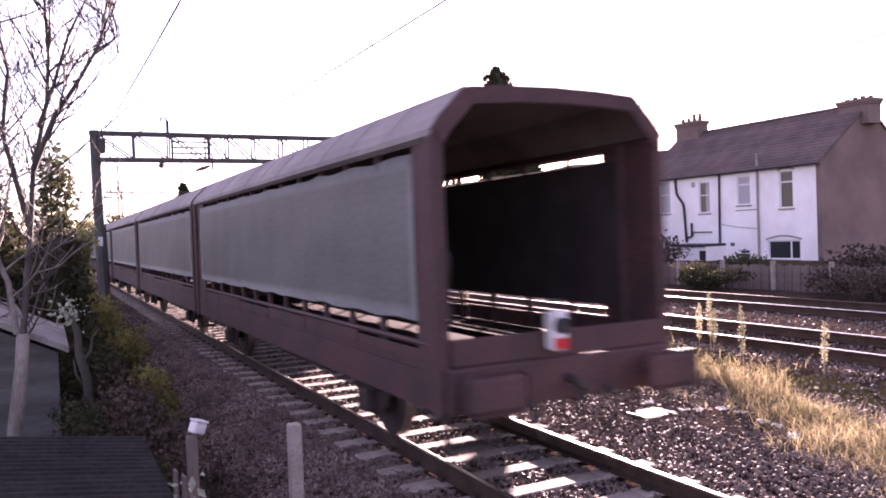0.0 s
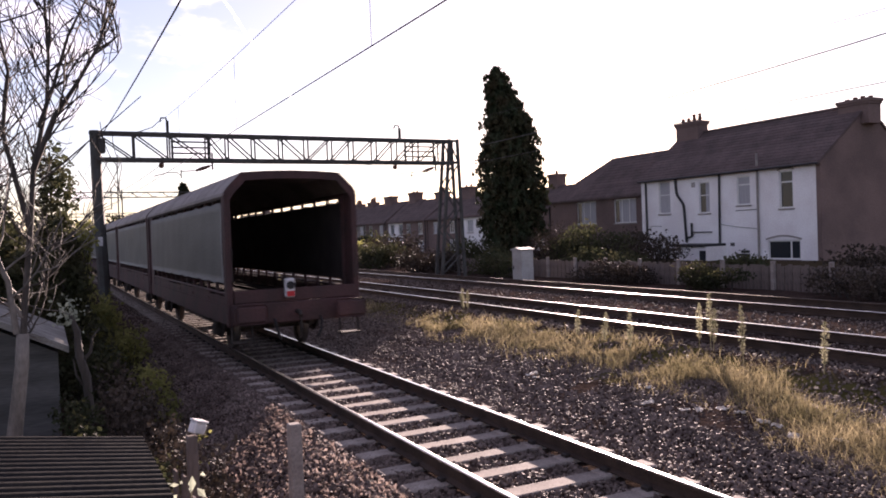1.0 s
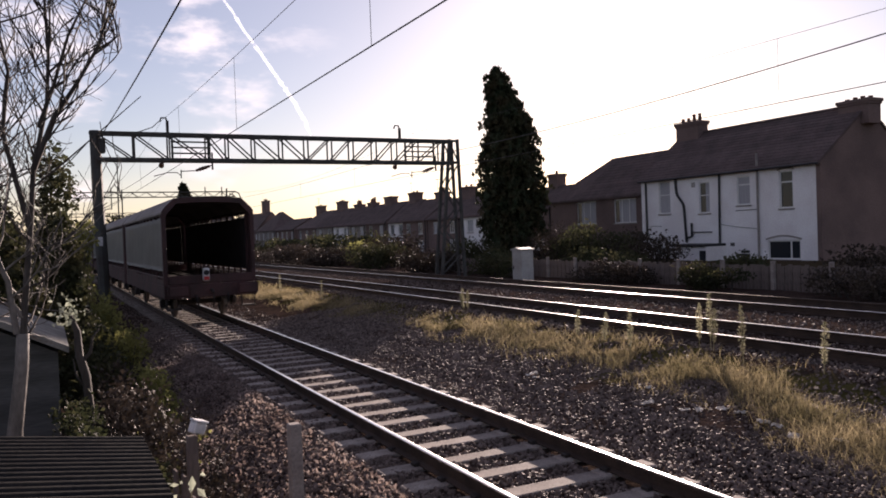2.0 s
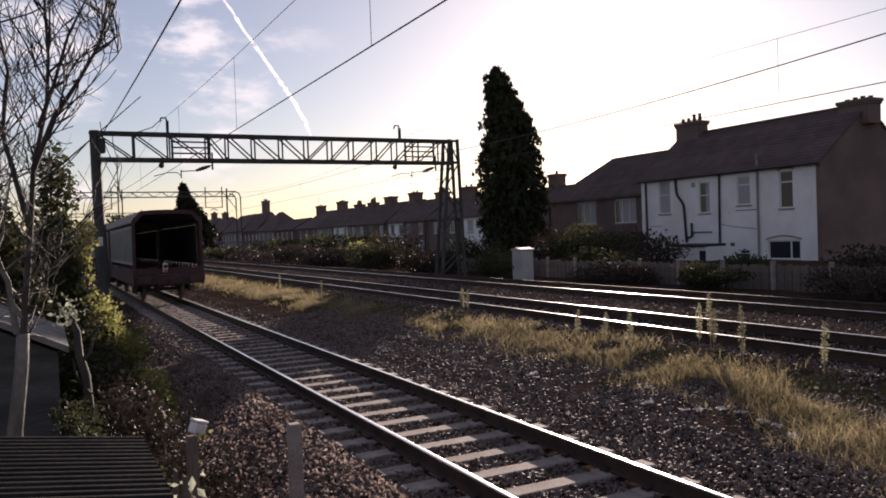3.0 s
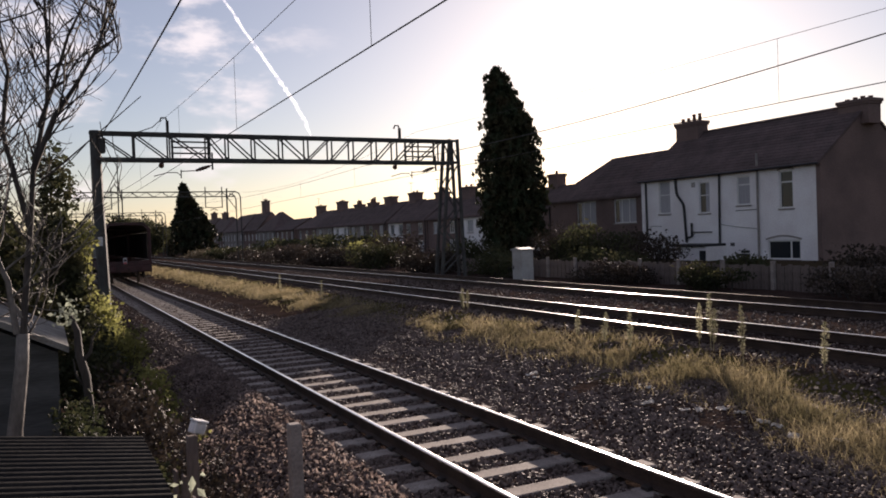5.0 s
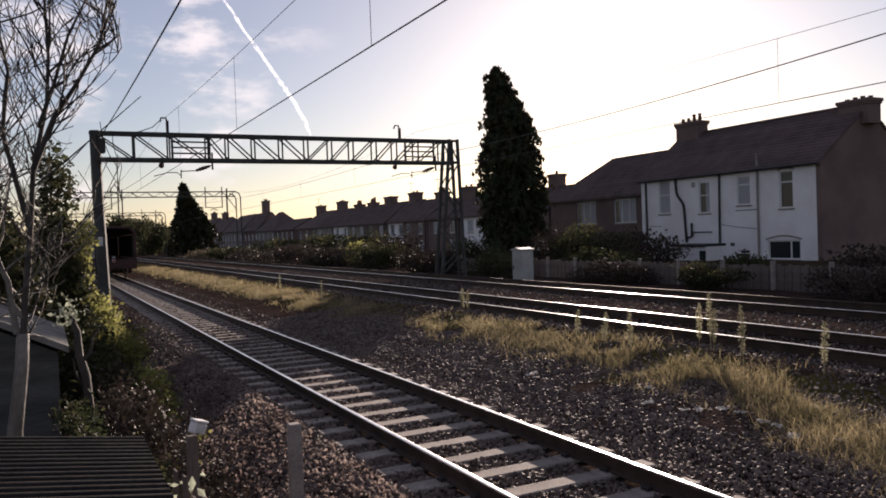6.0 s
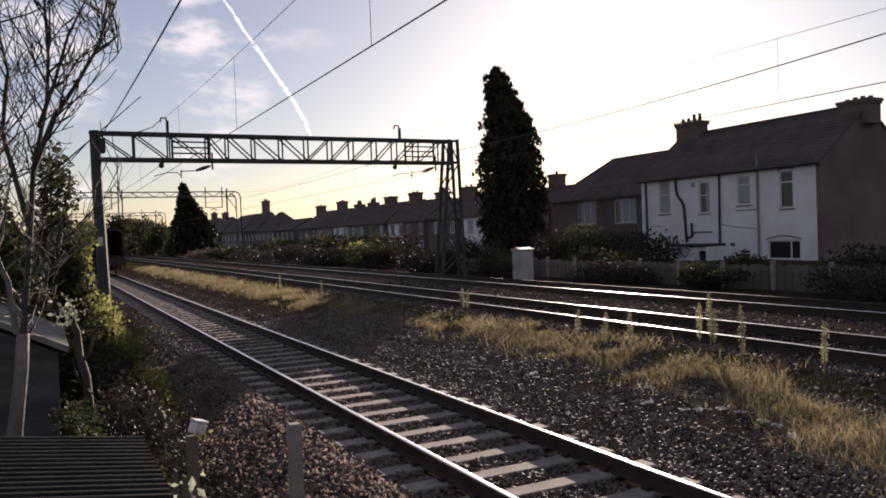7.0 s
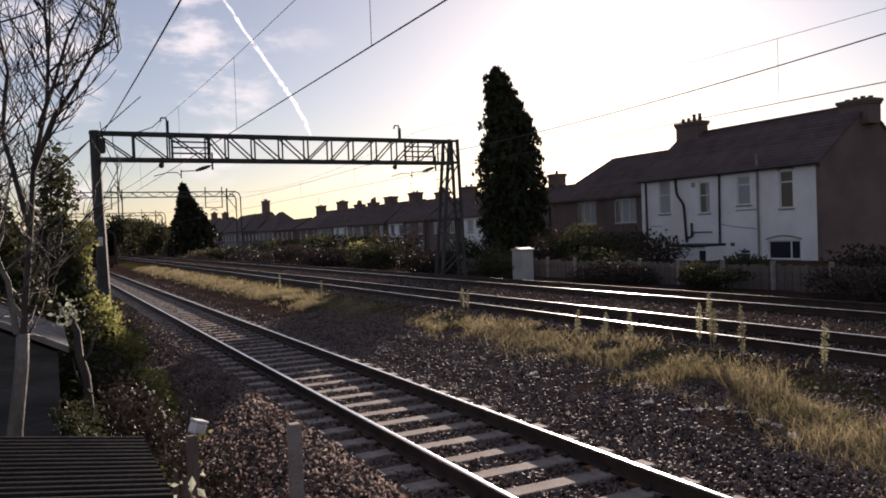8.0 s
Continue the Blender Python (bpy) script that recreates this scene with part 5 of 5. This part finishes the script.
        build_bush("scrub_bush", label, (x, y, ground_z(x, y)), blobs, n, size, mat_, seed, "bush", "far scrub")
    # distant trees where the line ends
    for x, y, h, r, n, seed in ((20, 175, 8.5, 3.2, 2600, 81), (24, 200, 7, 4, 2400, 82), (16, 260, 7, 6, 2400, 83), (4, 300, 8, 8, 2400, 84), (-10, 260, 9, 7, 2400, 85), (-8, 120, 7, 3.5, 2600, 86),
                               (-14, 150, 8, 5, 2400, 87), (30, 230, 8, 6, 2400, 88), (-6, 85, 5, 3, 2400, 89), (12.5, 150, 8.3, 2.6, 3000, 99), (15.5, 160, 8.0, 2.6, 3000, 100), (9.0, 172, 7.0, 2.6, 2600, 101), (18.0, 150, 6.5, 2.0, 2400, 102)):
        blobs = [(rng.uniform(-0.8, 0.8) * r, rng.uniform(-0.8, 0.8) * r, h * rng.uniform(0.2, 0.78), r * rng.uniform(0.4, 0.75), r * rng.uniform(0.5, 0.8), h * rng.uniform(0.15, 0.25)) for _ in range(11)]
        build_bush("distant_tree", "dark distant leafy tree near the railway", (x, y, 0.0), blobs, n, 0.05 * r + 0.18, M_LEAF, seed, "tree", "distant trees")


build_vegetation()


def build_conifer():
    t = thing("conifer_tree", "dark broad conical conifer beyond the tracks", "tree", at=Matrix.Translation((20.5, 124, 0.1)))
    bm = bmesh.new()
    tube(bm, [(0, 0, -0.2), (-0.2, 0, 5), (-1.3, 0, 10.6)], [0.4, 0.25, 0.04], 8)
    part("trunk", bm, M_BARK, t)
    rng = np.random.default_rng(44)
    P, N = [], []
    for _ in range(1100):
        z = 10.7 * rng.uniform(0.03, 1) ** 0.8
        a = rng.uniform(0, 6.283)
        r = (np.interp(z, [0, 2, 5, 7.5, 9.5, 10.8], [3.6, 3.7, 2.7, 1.5, 0.5, 0.05]) * (1 + 0.15 * math.sin(a * 4 + z * 3))) * rng.uniform(0.3, 1.05)
        for k in range(9):
            P.append((r * math.cos(a) - max(0, z - 4) * 0.2 + rng.normal() * 0.14, r * math.sin(a) + rng.normal() * 0.14, z + 0.3 - r * 0.25 * rng.uniform(0, 1) + rng.normal() * 0.12))
            N.append((math.cos(a), math.sin(a), 0.2))
    part("crown", leaf_mesh("crown", M_CYPRESS, P, N, 0.36, rng, 2.2, 0.3), None, t, "dense dark needle sprays")


build_conifer()


def build_weeds():
    rng = np.random.default_rng(17)
    for x, y, h in ((8.9, 12.0, 0.62), (8.8, 11.1, 0.68), (8.65, 10.2, 0.85), (9.45, 9.2, 0.92), (9.3, 9.3, 0.8), (9.35, 9.05, 0.7), (8.95, 8.1, 0.95), (9.1, 6.9, 0.75), (9.5, 17.6, 0.62), (9.4, 17.2, 0.6), (9.45, 17.45, 0.5), (8.4, 31.0, 0.9), (8.5, 26.0, 0.8)):
        t = thing("tall_weed", "tall dry seeding weed with a feathery head", "weed", "weeds on the bank", at=Matrix.Translation((x, y, ground_z(x, y) - 0.03)))
        lean = rng.normal(size=2) * 0.05
        bm = bmesh.new()
        tube(bm, [(0, 0, 0), (lean[0] * 0.5, lean[1] * 0.5, h * 0.55), (lean[0], lean[1], h)], [0.007, 0.005, 0.002], 5)
        part("stem", bm, M_WEED, t)
        k = 260
        f = rng.uniform(0.25, 1.0, k)
        wide = 0.055 * np.sin(np.clip((f - 0.2) / 0.8, 0, 1) * 3.0) + 0.012
        a = rng.uniform(0, 6.283, k)
        P = np.stack([lean[0] * f + wide * np.cos(a) * rng.uniform(0, 1, k), lean[1] * f + wide * np.sin(a) * rng.uniform(0, 1, k), h * f], 1)
        part("seed_head", leaf_mesh("seed_head", M_WEED, P, np.stack([np.cos(a), np.sin(a), 0 * a + 0.4], 1), 0.015, rng, 2.6), None, t, "pale feathery seed head")


build_weeds()


def build_leaf_litter():
    rng = np.random.default_rng(23)
    k = 13000
    x = 0.75 + 2.2 * rng.uniform(0, 1, k) ** 0.85
    y = 3.6 + 14 * rng.uniform(0, 1, k) ** 1.4
    z = np.array([ground_z(a, b) for a, b in zip(x, y)]) + rng.uniform(0.01, 0.07, k)
    ob = new("leaf_litter", leaf_mesh("leaf_litter", M_FALLEN, np.stack([x, y, z], 1), np.tile((0, 0, 0.9), (k, 1)), 0.034, rng, 1.6))
    tagged(ob, "fallen brown leaves and dead stalks on the stones", "leaf litter", kind="stuff")


build_leaf_litter()


def build_litter():
    rng = random.Random(6)
    for x, y, w in ((7.07, 10.8, 0.2), (6.98, 10.55, 0.14), (7.1, 8.05, 0.17), (7.17, 7.45, 0.13), (7.27, 7.3, 0.12), (7.47, 7.1, 0.16), (7.48, 6.84, 0.13), (7.38, 6.4, 0.17), (7.36, 6.2, 0.12), (7.19, 5.85, 0.17), (7.37, 5.4, 0.15), (7.6, 8.6, 0.09)):
        bm = bmesh.new()
        n = 5
        grid = [[bm.verts.new(((i / n - 0.5) * w, (j / n - 0.5) * w * 0.7, rng.uniform(0, 0.035))) for i in range(n + 1)] for j in range(n + 1)]
        for j in range(n):
            for i in range(n):
                bm.faces.new((grid[j][i], grid[j][i + 1], grid[j + 1][i + 1], grid[j + 1][i]))
        bmesh.ops.solidify(bm, geom=bm.faces[:], thickness=0.01)
        ob = part("litter", bm, M_LITTER, None)
        ob.location, ob.rotation_euler = (x, y, ground_z(x, y) + 0.035), (rng.uniform(-0.2, 0.2), rng.uniform(-0.2, 0.2), rng.uniform(0, 3))
        tagged(ob, "crumpled pale scrap lying on the ballast", "litter", "scraps on the ballast")


build_litter()


def build_stalks():
    """Dead stalks and arching bramble shoots at the edge of the ballast."""
    rng = random.Random(52)
    for x, y, k in ((1.35, 7.3, 9), (1.55, 8.6, 10), (1.3, 9.8, 11), (1.6, 10.8, 10), (1.5, 12.2, 10), (1.75, 14.0, 9), (1.6, 16.0, 9), (1.85, 18.5, 8), (0.95, 6.6, 8), (1.5, 5.6, 7)):
        t = thing("bramble_shoot", "arching brown bramble shoots with a few leaves", "bramble", "shoots beside the ballast", at=Matrix.Translation((x, y, ground_z(x, y) - 0.04)))
        leaves = []
        for _ in range(k):
            a, h, reach = rng.uniform(0, 6.28), rng.uniform(0.25, 0.75), rng.uniform(0.1, 0.5)
            pts = [(math.cos(a) * reach * f + rng.gauss(0, 0.01), math.sin(a) * reach * f + rng.gauss(0, 0.01), h * (1.9 * f - 0.95 * f * f)) for f in (0, 0.25, 0.5, 0.75, 1)]
            bm = bmesh.new()
            tube(bm, pts, [0.006, 0.005, 0.004, 0.003, 0.002], 4)
            part("shoot", bm, M_BARK, t)
            leaves += [(p[0] + rng.gauss(0, 0.03), p[1] + rng.gauss(0, 0.03), p[2] + rng.gauss(0, 0.03)) for p in pts[1:] for _ in range(4)]
        g = np.random.default_rng(int(y * 10))
        tagged(part("leaves", leaf_mesh("leaves", M_DRY if rng.random() < 0.6 else M_GOLD, leaves, np.tile((0, 0, 1.0), (len(leaves), 1)), 0.032, g, 1.6), None, t), kind="stuff")


build_stalks()


def build_corner():
    """The old fence corner between the shed and the line, with a white plastic box on it."""
    f = thing("old_fence", "dark rotten timber fence panel beside the shed", "fence")
    for i in range(7):
        bm = bmesh.new()
        box(bm, -0.055, 0.055, -0.012, 0.012, 0, 1.02 + 0.05 * math.sin(i * 2.3), 0.004)
        b = part("board", bm, M_FENCE, f)
        b.location, b.rotation_euler = (0.93 + 0.02 * i, 7.05 - 0.34 * i, -0.68), (0, 0, radians(95))
    bm = bmesh.new()
    box(bm, -0.045, 0.045, -0.045, 0.045, 0, 1.3, 0.01)
    q = part("post", bm, M_FENCE, f)
    q.location = (1.06, 6.95, -0.66)
    b = thing("plastic_box", "white weathered plastic box tilted on the fence post", "box", at=pose(1.09, 6.92, 0.66, 8, 18, 30))
    bm = bmesh.new()
    box(bm, -0.065, 0.065, -0.045, 0.045, 0, 0.1, 0.012)
    part("case", bm, M_PLASTIC, b)
    bm = bmesh.new()
    box(bm, -0.07, 0.07, -0.05, 0.05, 0.1, 0.118, 0.006)
    part("lid", bm, M_PLASTIC, b)
    rng = np.random.default_rng(77)
    t = thing("broadleaf_weed", "pale broad-leaved weed growing by the fence", "weed", at=Matrix.Translation((0.72, 5.5, -0.7)))
    bm = bmesh.new()
    for k in range(5):
        tube(bm, [(0, 0, 0), (0.04 * k - 0.1, 0.03 * k, 0.8), (0.07 * k - 0.15, 0.04 * k - 0.05, 1.25 + 0.08 * math.sin(k * 2))], [0.009, 0.007, 0.003], 5)
    part("stems", bm, M_WEED, t)
    P = np.stack([rng.uniform(-0.16, 0.2, 26), rng.uniform(-0.12, 0.16, 26), rng.uniform(0.9, 1.42, 26)], 1)
    part("leaves", leaf_mesh("leaves", M_BROAD, P, np.tile((0, -1, 0.6), (26, 1)), 0.045, rng, 1.9), None, t)


build_corner()

# ---- neighbouring garden ----


def build_shed_roof():
    s = thing("garden_shed", "dark shed with a black corrugated sheet roof", "shed")
    bm = bmesh.new()
    n = 200
    x0, x1, y0, y1 = -3.2, 0.58, 3.4, 6.02
    for i in range(n):
        ya, yb = y0 + (y1 - y0) * i / n, y0 + (y1 - y0) * (i + 1) / n
        za, zb = 0.0 + 0.009 * math.sin(ya * 2 * math.pi / 0.105), 0.0 + 0.009 * math.sin(yb * 2 * math.pi / 0.105)
        v = [bm.verts.new(c) for c in ((x0, ya, za + 0.985 - 0.15 * x0), (x1, ya, za + 0.985 - 0.15 * x1), (x1, yb, zb + 0.985 - 0.15 * x1), (x0, yb, zb + 0.985 - 0.15 * x0))]
        bm.faces.new(v)
    bmesh.ops.remove_doubles(bm, verts=bm.verts[:], dist=0.001)
    bmesh.ops.solidify(bm, geom=bm.faces[:], thickness=0.012)
    part("roof", bm, M_CORR, s, "black corrugated sheet roof")
    bm = bmesh.new()
    box(bm, x0 + 0.15, x1 - 0.12, y0 + 0.15, y1 - 0.15, -0.85, 0.8)
    part("shed_body", bm, M_FENCE, s)


build_shed_roof()


def build_garage():
    s = thing("garden_outhouse", "low outhouse with a pale felt roof", "outhouse")
    bm = bmesh.new()
    extrude(bm, [(-5.0, 1.62), (-0.6, 1.5), (0.22, 1.08), (0.22, 1.0), (-0.6, 1.42), (-5.0, 1.54)], "y", 10.6, 13.4)
    part("roof", bm, M_FELT, s, "pale worn felt roof")
    bm = bmesh.new()
    extrude(bm, [(-4.9, -0.9), (0.1, -0.9), (0.1, 1.0), (-0.65, 1.38), (-4.9, 1.5)], "y", 10.75, 13.3)
    part("wall", bm, material("grey_boarding", (0.1, 0.1, 0.097), 0.9, second=(0.06, 0.06, 0.058), scale=2, fine=25, amount=0.3, stretch=(0.3, 1, 3)), s)


build_garage()


def build_post():
    p = thing("concrete_post", "short pale square concrete fence post", "post", at=Matrix.Translation((1.86, 6.6, -0.55)))
    bm = bmesh.new()
    box(bm, -0.055, 0.055, -0.055, 0.055, 0, 1.25, 0.012)
    part("shaft", bm, M_POST, p)


build_post()


def build_cabinet():
    c = thing("trackside_cabinet", "grey painted trackside equipment cabinet", "cabinet", at=Matrix.Translation((18.0, 27.9, -0.02)))
    bm = bmesh.new()
    box(bm, -0.3, 0.3, -0.36, 0.36, 0, 1.5, 0.015)
    part("case", bm, M_CABINET, c)
    bm = bmesh.new()
    extrude(bm, [(-0.4, 1.5), (0.4, 1.5), (0.4, 1.55), (0, 1.62), (-0.4, 1.55)], "x", -0.35, 0.35)
    part("lid", bm, M_CABINET, c, "overhanging sloped lid")
    bm = bmesh.new()
    box(bm, -0.315, -0.302, -0.3, 0.3, 0.1, 1.42, 0.004)
    d = part("door", bm, M_CABINET, c)
    bm = bmesh.new()
    box(bm, -0.345, -0.316, 0.2, 0.24, 0.7, 0.86)
    part("handle", bm, M_UNDER, d)


build_cabinet()


def build_fence():
    f = thing("timber_fence", "dark weathered boundary fence with concrete posts and boards", "fence")
    bm = bmesh.new()
    box(bm, -0.012, 0.012, -0.07, 0.07, 0, 0.84)
    board = mesh_of(bm, "board", M_FENCE)
    bm = bmesh.new()
    box(bm, -0.06, 0.06, -0.06, 0.06, -0.1, 0.98, 0.012)
    post_ = mesh_of(bm, "post", M_POST)
    rng = random.Random(3)
    y, i = 9.0, 0
    while y < 44:
        b = part("board", board, None, f)
        b.location, b.rotation_euler = (20.6 + 0.02 * (i % 2), y, 0.08 + rng.uniform(-0.05, 0.04)), (rng.uniform(-0.015, 0.015), 0, 0)
        if i % 14 == 0:
            q = part("post", post_, None, f)
            q.location = (20.53, y, 0.08)
        y += 0.148
        i += 1
    for z in (0.2, 0.66):
        bm = bmesh.new()
        box(bm, 20.64, 20.69, 9, 44, z + 0.05, z + 0.13)
        part("rail", bm, M_FENCE, f)


build_fence()


def build_grass():
    """Dry autumn grass on the bank between the lines."""
    rng = np.random.default_rng(9)
    V, F, base = [], [], 0
    spots = []
    for _ in range(125000):
        y = 3.5 + 75 * rng.uniform() ** 1.7
        # most blades left out here, a dark gap standing in for the cypress's shadow
        if 17.6 < y + 0.5 * math.sin(y * 9) < 21.3 and rng.uniform() < 0.95:
            continue
        c = np.interp(y, [3.5, 5.3, 7, 9, 13, 17, 25, 80], [7.0, 7.6, 8.15, 8.45, 8.6, 8.45, 8.2, 8.1]) + 0.12 * math.sin(y * 1.9)
        x = c + rng.normal() * 0.33
        if noise.noise(Vector((x * 1.1, y * 0.8, 2))) < -0.12 and y < 30:
            continue
        spots.append((x, y, 1.0))
    for x, y, k in spots:
        h = (rng.uniform(0.03, 0.15) if rng.uniform() < 0.75 else rng.uniform(0.1, 0.28)) * k * (1 + 0.4 * noise.noise(Vector((x, y, 0))))
        a = rng.uniform(0, 6.283)
        w = 0.0016 + 0.00026 * y
        lean = rng.normal(size=2) * h * 0.55
        z = ground_z(x, y) - 0.03
        dx, dy = math.cos(a) * w, math.sin(a) * w
        V += [(x - dx, y - dy, z), (x + dx, y + dy, z), (x + lean[0] * 0.4 + dx * 0.7, y + lean[1] * 0.4 + dy * 0.7, z + h * 0.6),
              (x + lean[0] * 0.4 - dx * 0.7, y + lean[1] * 0.4 - dy * 0.7, z + h * 0.6), (x + lean[0], y + lean[1], z + h)]
        F += [(base, base + 1, base + 2, base + 3), (base + 3, base + 2, base + 4)]
        base += 5
    tagged(new("grass", polys("grass", V, F, M_GRASS)), "dry yellow-green grass on the bank between the tracks", "grass", kind="stuff")


build_grass()

# ---- sky ----


def build_clouds():
    """Thin high cloud and a vapour trail, kilometres away."""
    def sheet_material(name, colour, strength, scale, lo, hi, most, stretch):
        m = bpy.data.materials.new(name)
        m.use_nodes = True
        n, l = m.node_tree.nodes, m.node_tree.links
        co, mp, tx, rg = n.new("ShaderNodeTexCoord"), n.new("ShaderNodeMapping"), n.new("ShaderNodeTexNoise"), n.new("ShaderNodeMapRange")
        mp.inputs["Scale"].default_value = stretch
        tx.inputs["Scale"].default_value, tx.inputs["Detail"].default_value, tx.inputs["Roughness"].default_value = scale, 9, 0.58
        rg.inputs["From Min"].default_value, rg.inputs["From Max"].default_value, rg.inputs["To Max"].default_value = lo, hi, most
        rg.interpolation_type = "SMOOTHSTEP"
        l.new(co.outputs["Object"], mp.inputs[0])
        l.new(mp.outputs[0], tx.inputs["Vector"])
        l.new(tx.outputs["Fac"], rg.inputs["Value"])
        e, tr, mx = n.new("ShaderNodeEmission"), n.new("ShaderNodeBsdfTransparent"), n.new("ShaderNodeMixShader")
        e.inputs[0].default_value, e.inputs[1].default_value = (*colour, 1), strength
        sep, fade, mul = n.new("ShaderNodeSeparateXYZ"), n.new("ShaderNodeMapRange"), n.new("ShaderNodeMath")
        fade.inputs["From Min"].default_value, fade.inputs["From Max"].default_value = 1560, 850
        fade.interpolation_type = "SMOOTHSTEP"
        mul.operation = "MULTIPLY"
        l.new(co.outputs["Object"], sep.inputs[0])
        l.new(sep.outputs["X"], fade.inputs["Value"])
        l.new(rg.outputs[0], mul.inputs[0])
        l.new(fade.outputs[0], mul.inputs[1])
        l.new(mul.outputs[0] if name == "cloud" else rg.outputs[0], mx.inputs[0])
        l.new(tr.outputs[0], mx.inputs[1])
        l.new(e.outputs[0], mx.inputs[2])
        l.new(mx.outputs[0], n["Material Output"].inputs["Surface"])
        return m

    def away(az, el, d):
        a, e = radians(az), radians(el)
        return (d * math.sin(a) * math.cos(e), d * math.cos(a) * math.cos(e), d * math.sin(e))

    m = sheet_material("cloud", (1.0, 0.97, 0.95), 0.62, 0.0016, 0.5, 0.68, 0.85, (1, 1, 2.6))
    verts, faces = [], []
    cols, rows = 24, 12
    for j in range(rows + 1):
        for i in range(cols + 1):
            verts.append(away(-40 + 62 * i / cols, 3 + 27 * j / rows, 4300))
    for j in range(rows):
        for i in range(cols):
            k = j * (cols + 1) + i
            faces.append((k, k + 1, k + cols + 2, k + cols + 1))
    tagged(new("cloud_backdrop", polys("cloud_backdrop", verts, faces, m)), "thin broken white cloud", "cloud", kind="structure")
    m = sheet_material("vapour_trail", (1.0, 0.98, 0.97), 0.85, 0.03, 0.3, 0.55, 0.95, (1, 1, 1))
    way = [Vector(v) for v in ((0.19, 0.935, 0.3), (0.2224, 0.9411, 0.2546), (0.2455, 0.9434, 0.2231), (0.2688, 0.9442, 0.1904), (0.2822, 0.9442, 0.1702), (0.2956, 0.9441, 0.1462), (0.303, 0.9442, 0.127))]
    n = 120
    verts, faces = [], []
    for i in range(n + 1):
        f = i / n
        k = min(int(f * 6), 5)
        c = way[k].lerp(way[k + 1], f * 6 - k).normalized()
        side = c.cross((way[-1] - way[0]).normalized())
        mid = c * 4000 + side * (5 * noise.noise(Vector((f * 14, 1, 0))))
        w = (5.5 + 5 * f) * (1 + 0.7 * noise.noise(Vector((f * 34, 5, 0)))) * min(1, (1.02 - f) * 6)
        verts += [mid - side * w, mid + side * w]
        if i:
            k = 2 * i
            faces.append((k - 2, k - 1, k + 1, k))
    tagged(new("vapour_trail", polys("vapour_trail", verts, faces, m)), "white vapour trail across the sky", "vapour trail", kind="structure")


build_clouds()


# ---- what moves ----
SPEED, END0 = 8.7, 5.97


def run(t):
    """Way gone by the train, which slows a little."""
    return SPEED * t - 0.045 * t * t


def motions():
    times = [0.0, 1 / 30, 0.25] + [0.5 * i for i in range(1, 16)] + [7.75, 8 - 1 / 30, 8.0]
    for i, w in enumerate(WAGONS):
        walk(w, [(t, pose(T1, END0 + PITCHW * i + run(t), 0)) for t in times])
    walk(TAIL, [(t, pose(T1 - 0.16, END0 - 0.13 + run(t), 1.2)) for t in times])
    spin = math.degrees(1 / 0.445)
    steps = [k / 15 for k in range(121)]
    for w in WAGONS[:3]:
        for ws in w.children:
            if ws.name.startswith("wheelset"):
                y = ws.location.y
                walk(ws, [(t, pose(0, y, 0.445, -spin * run(t))) for t in steps])


motions()
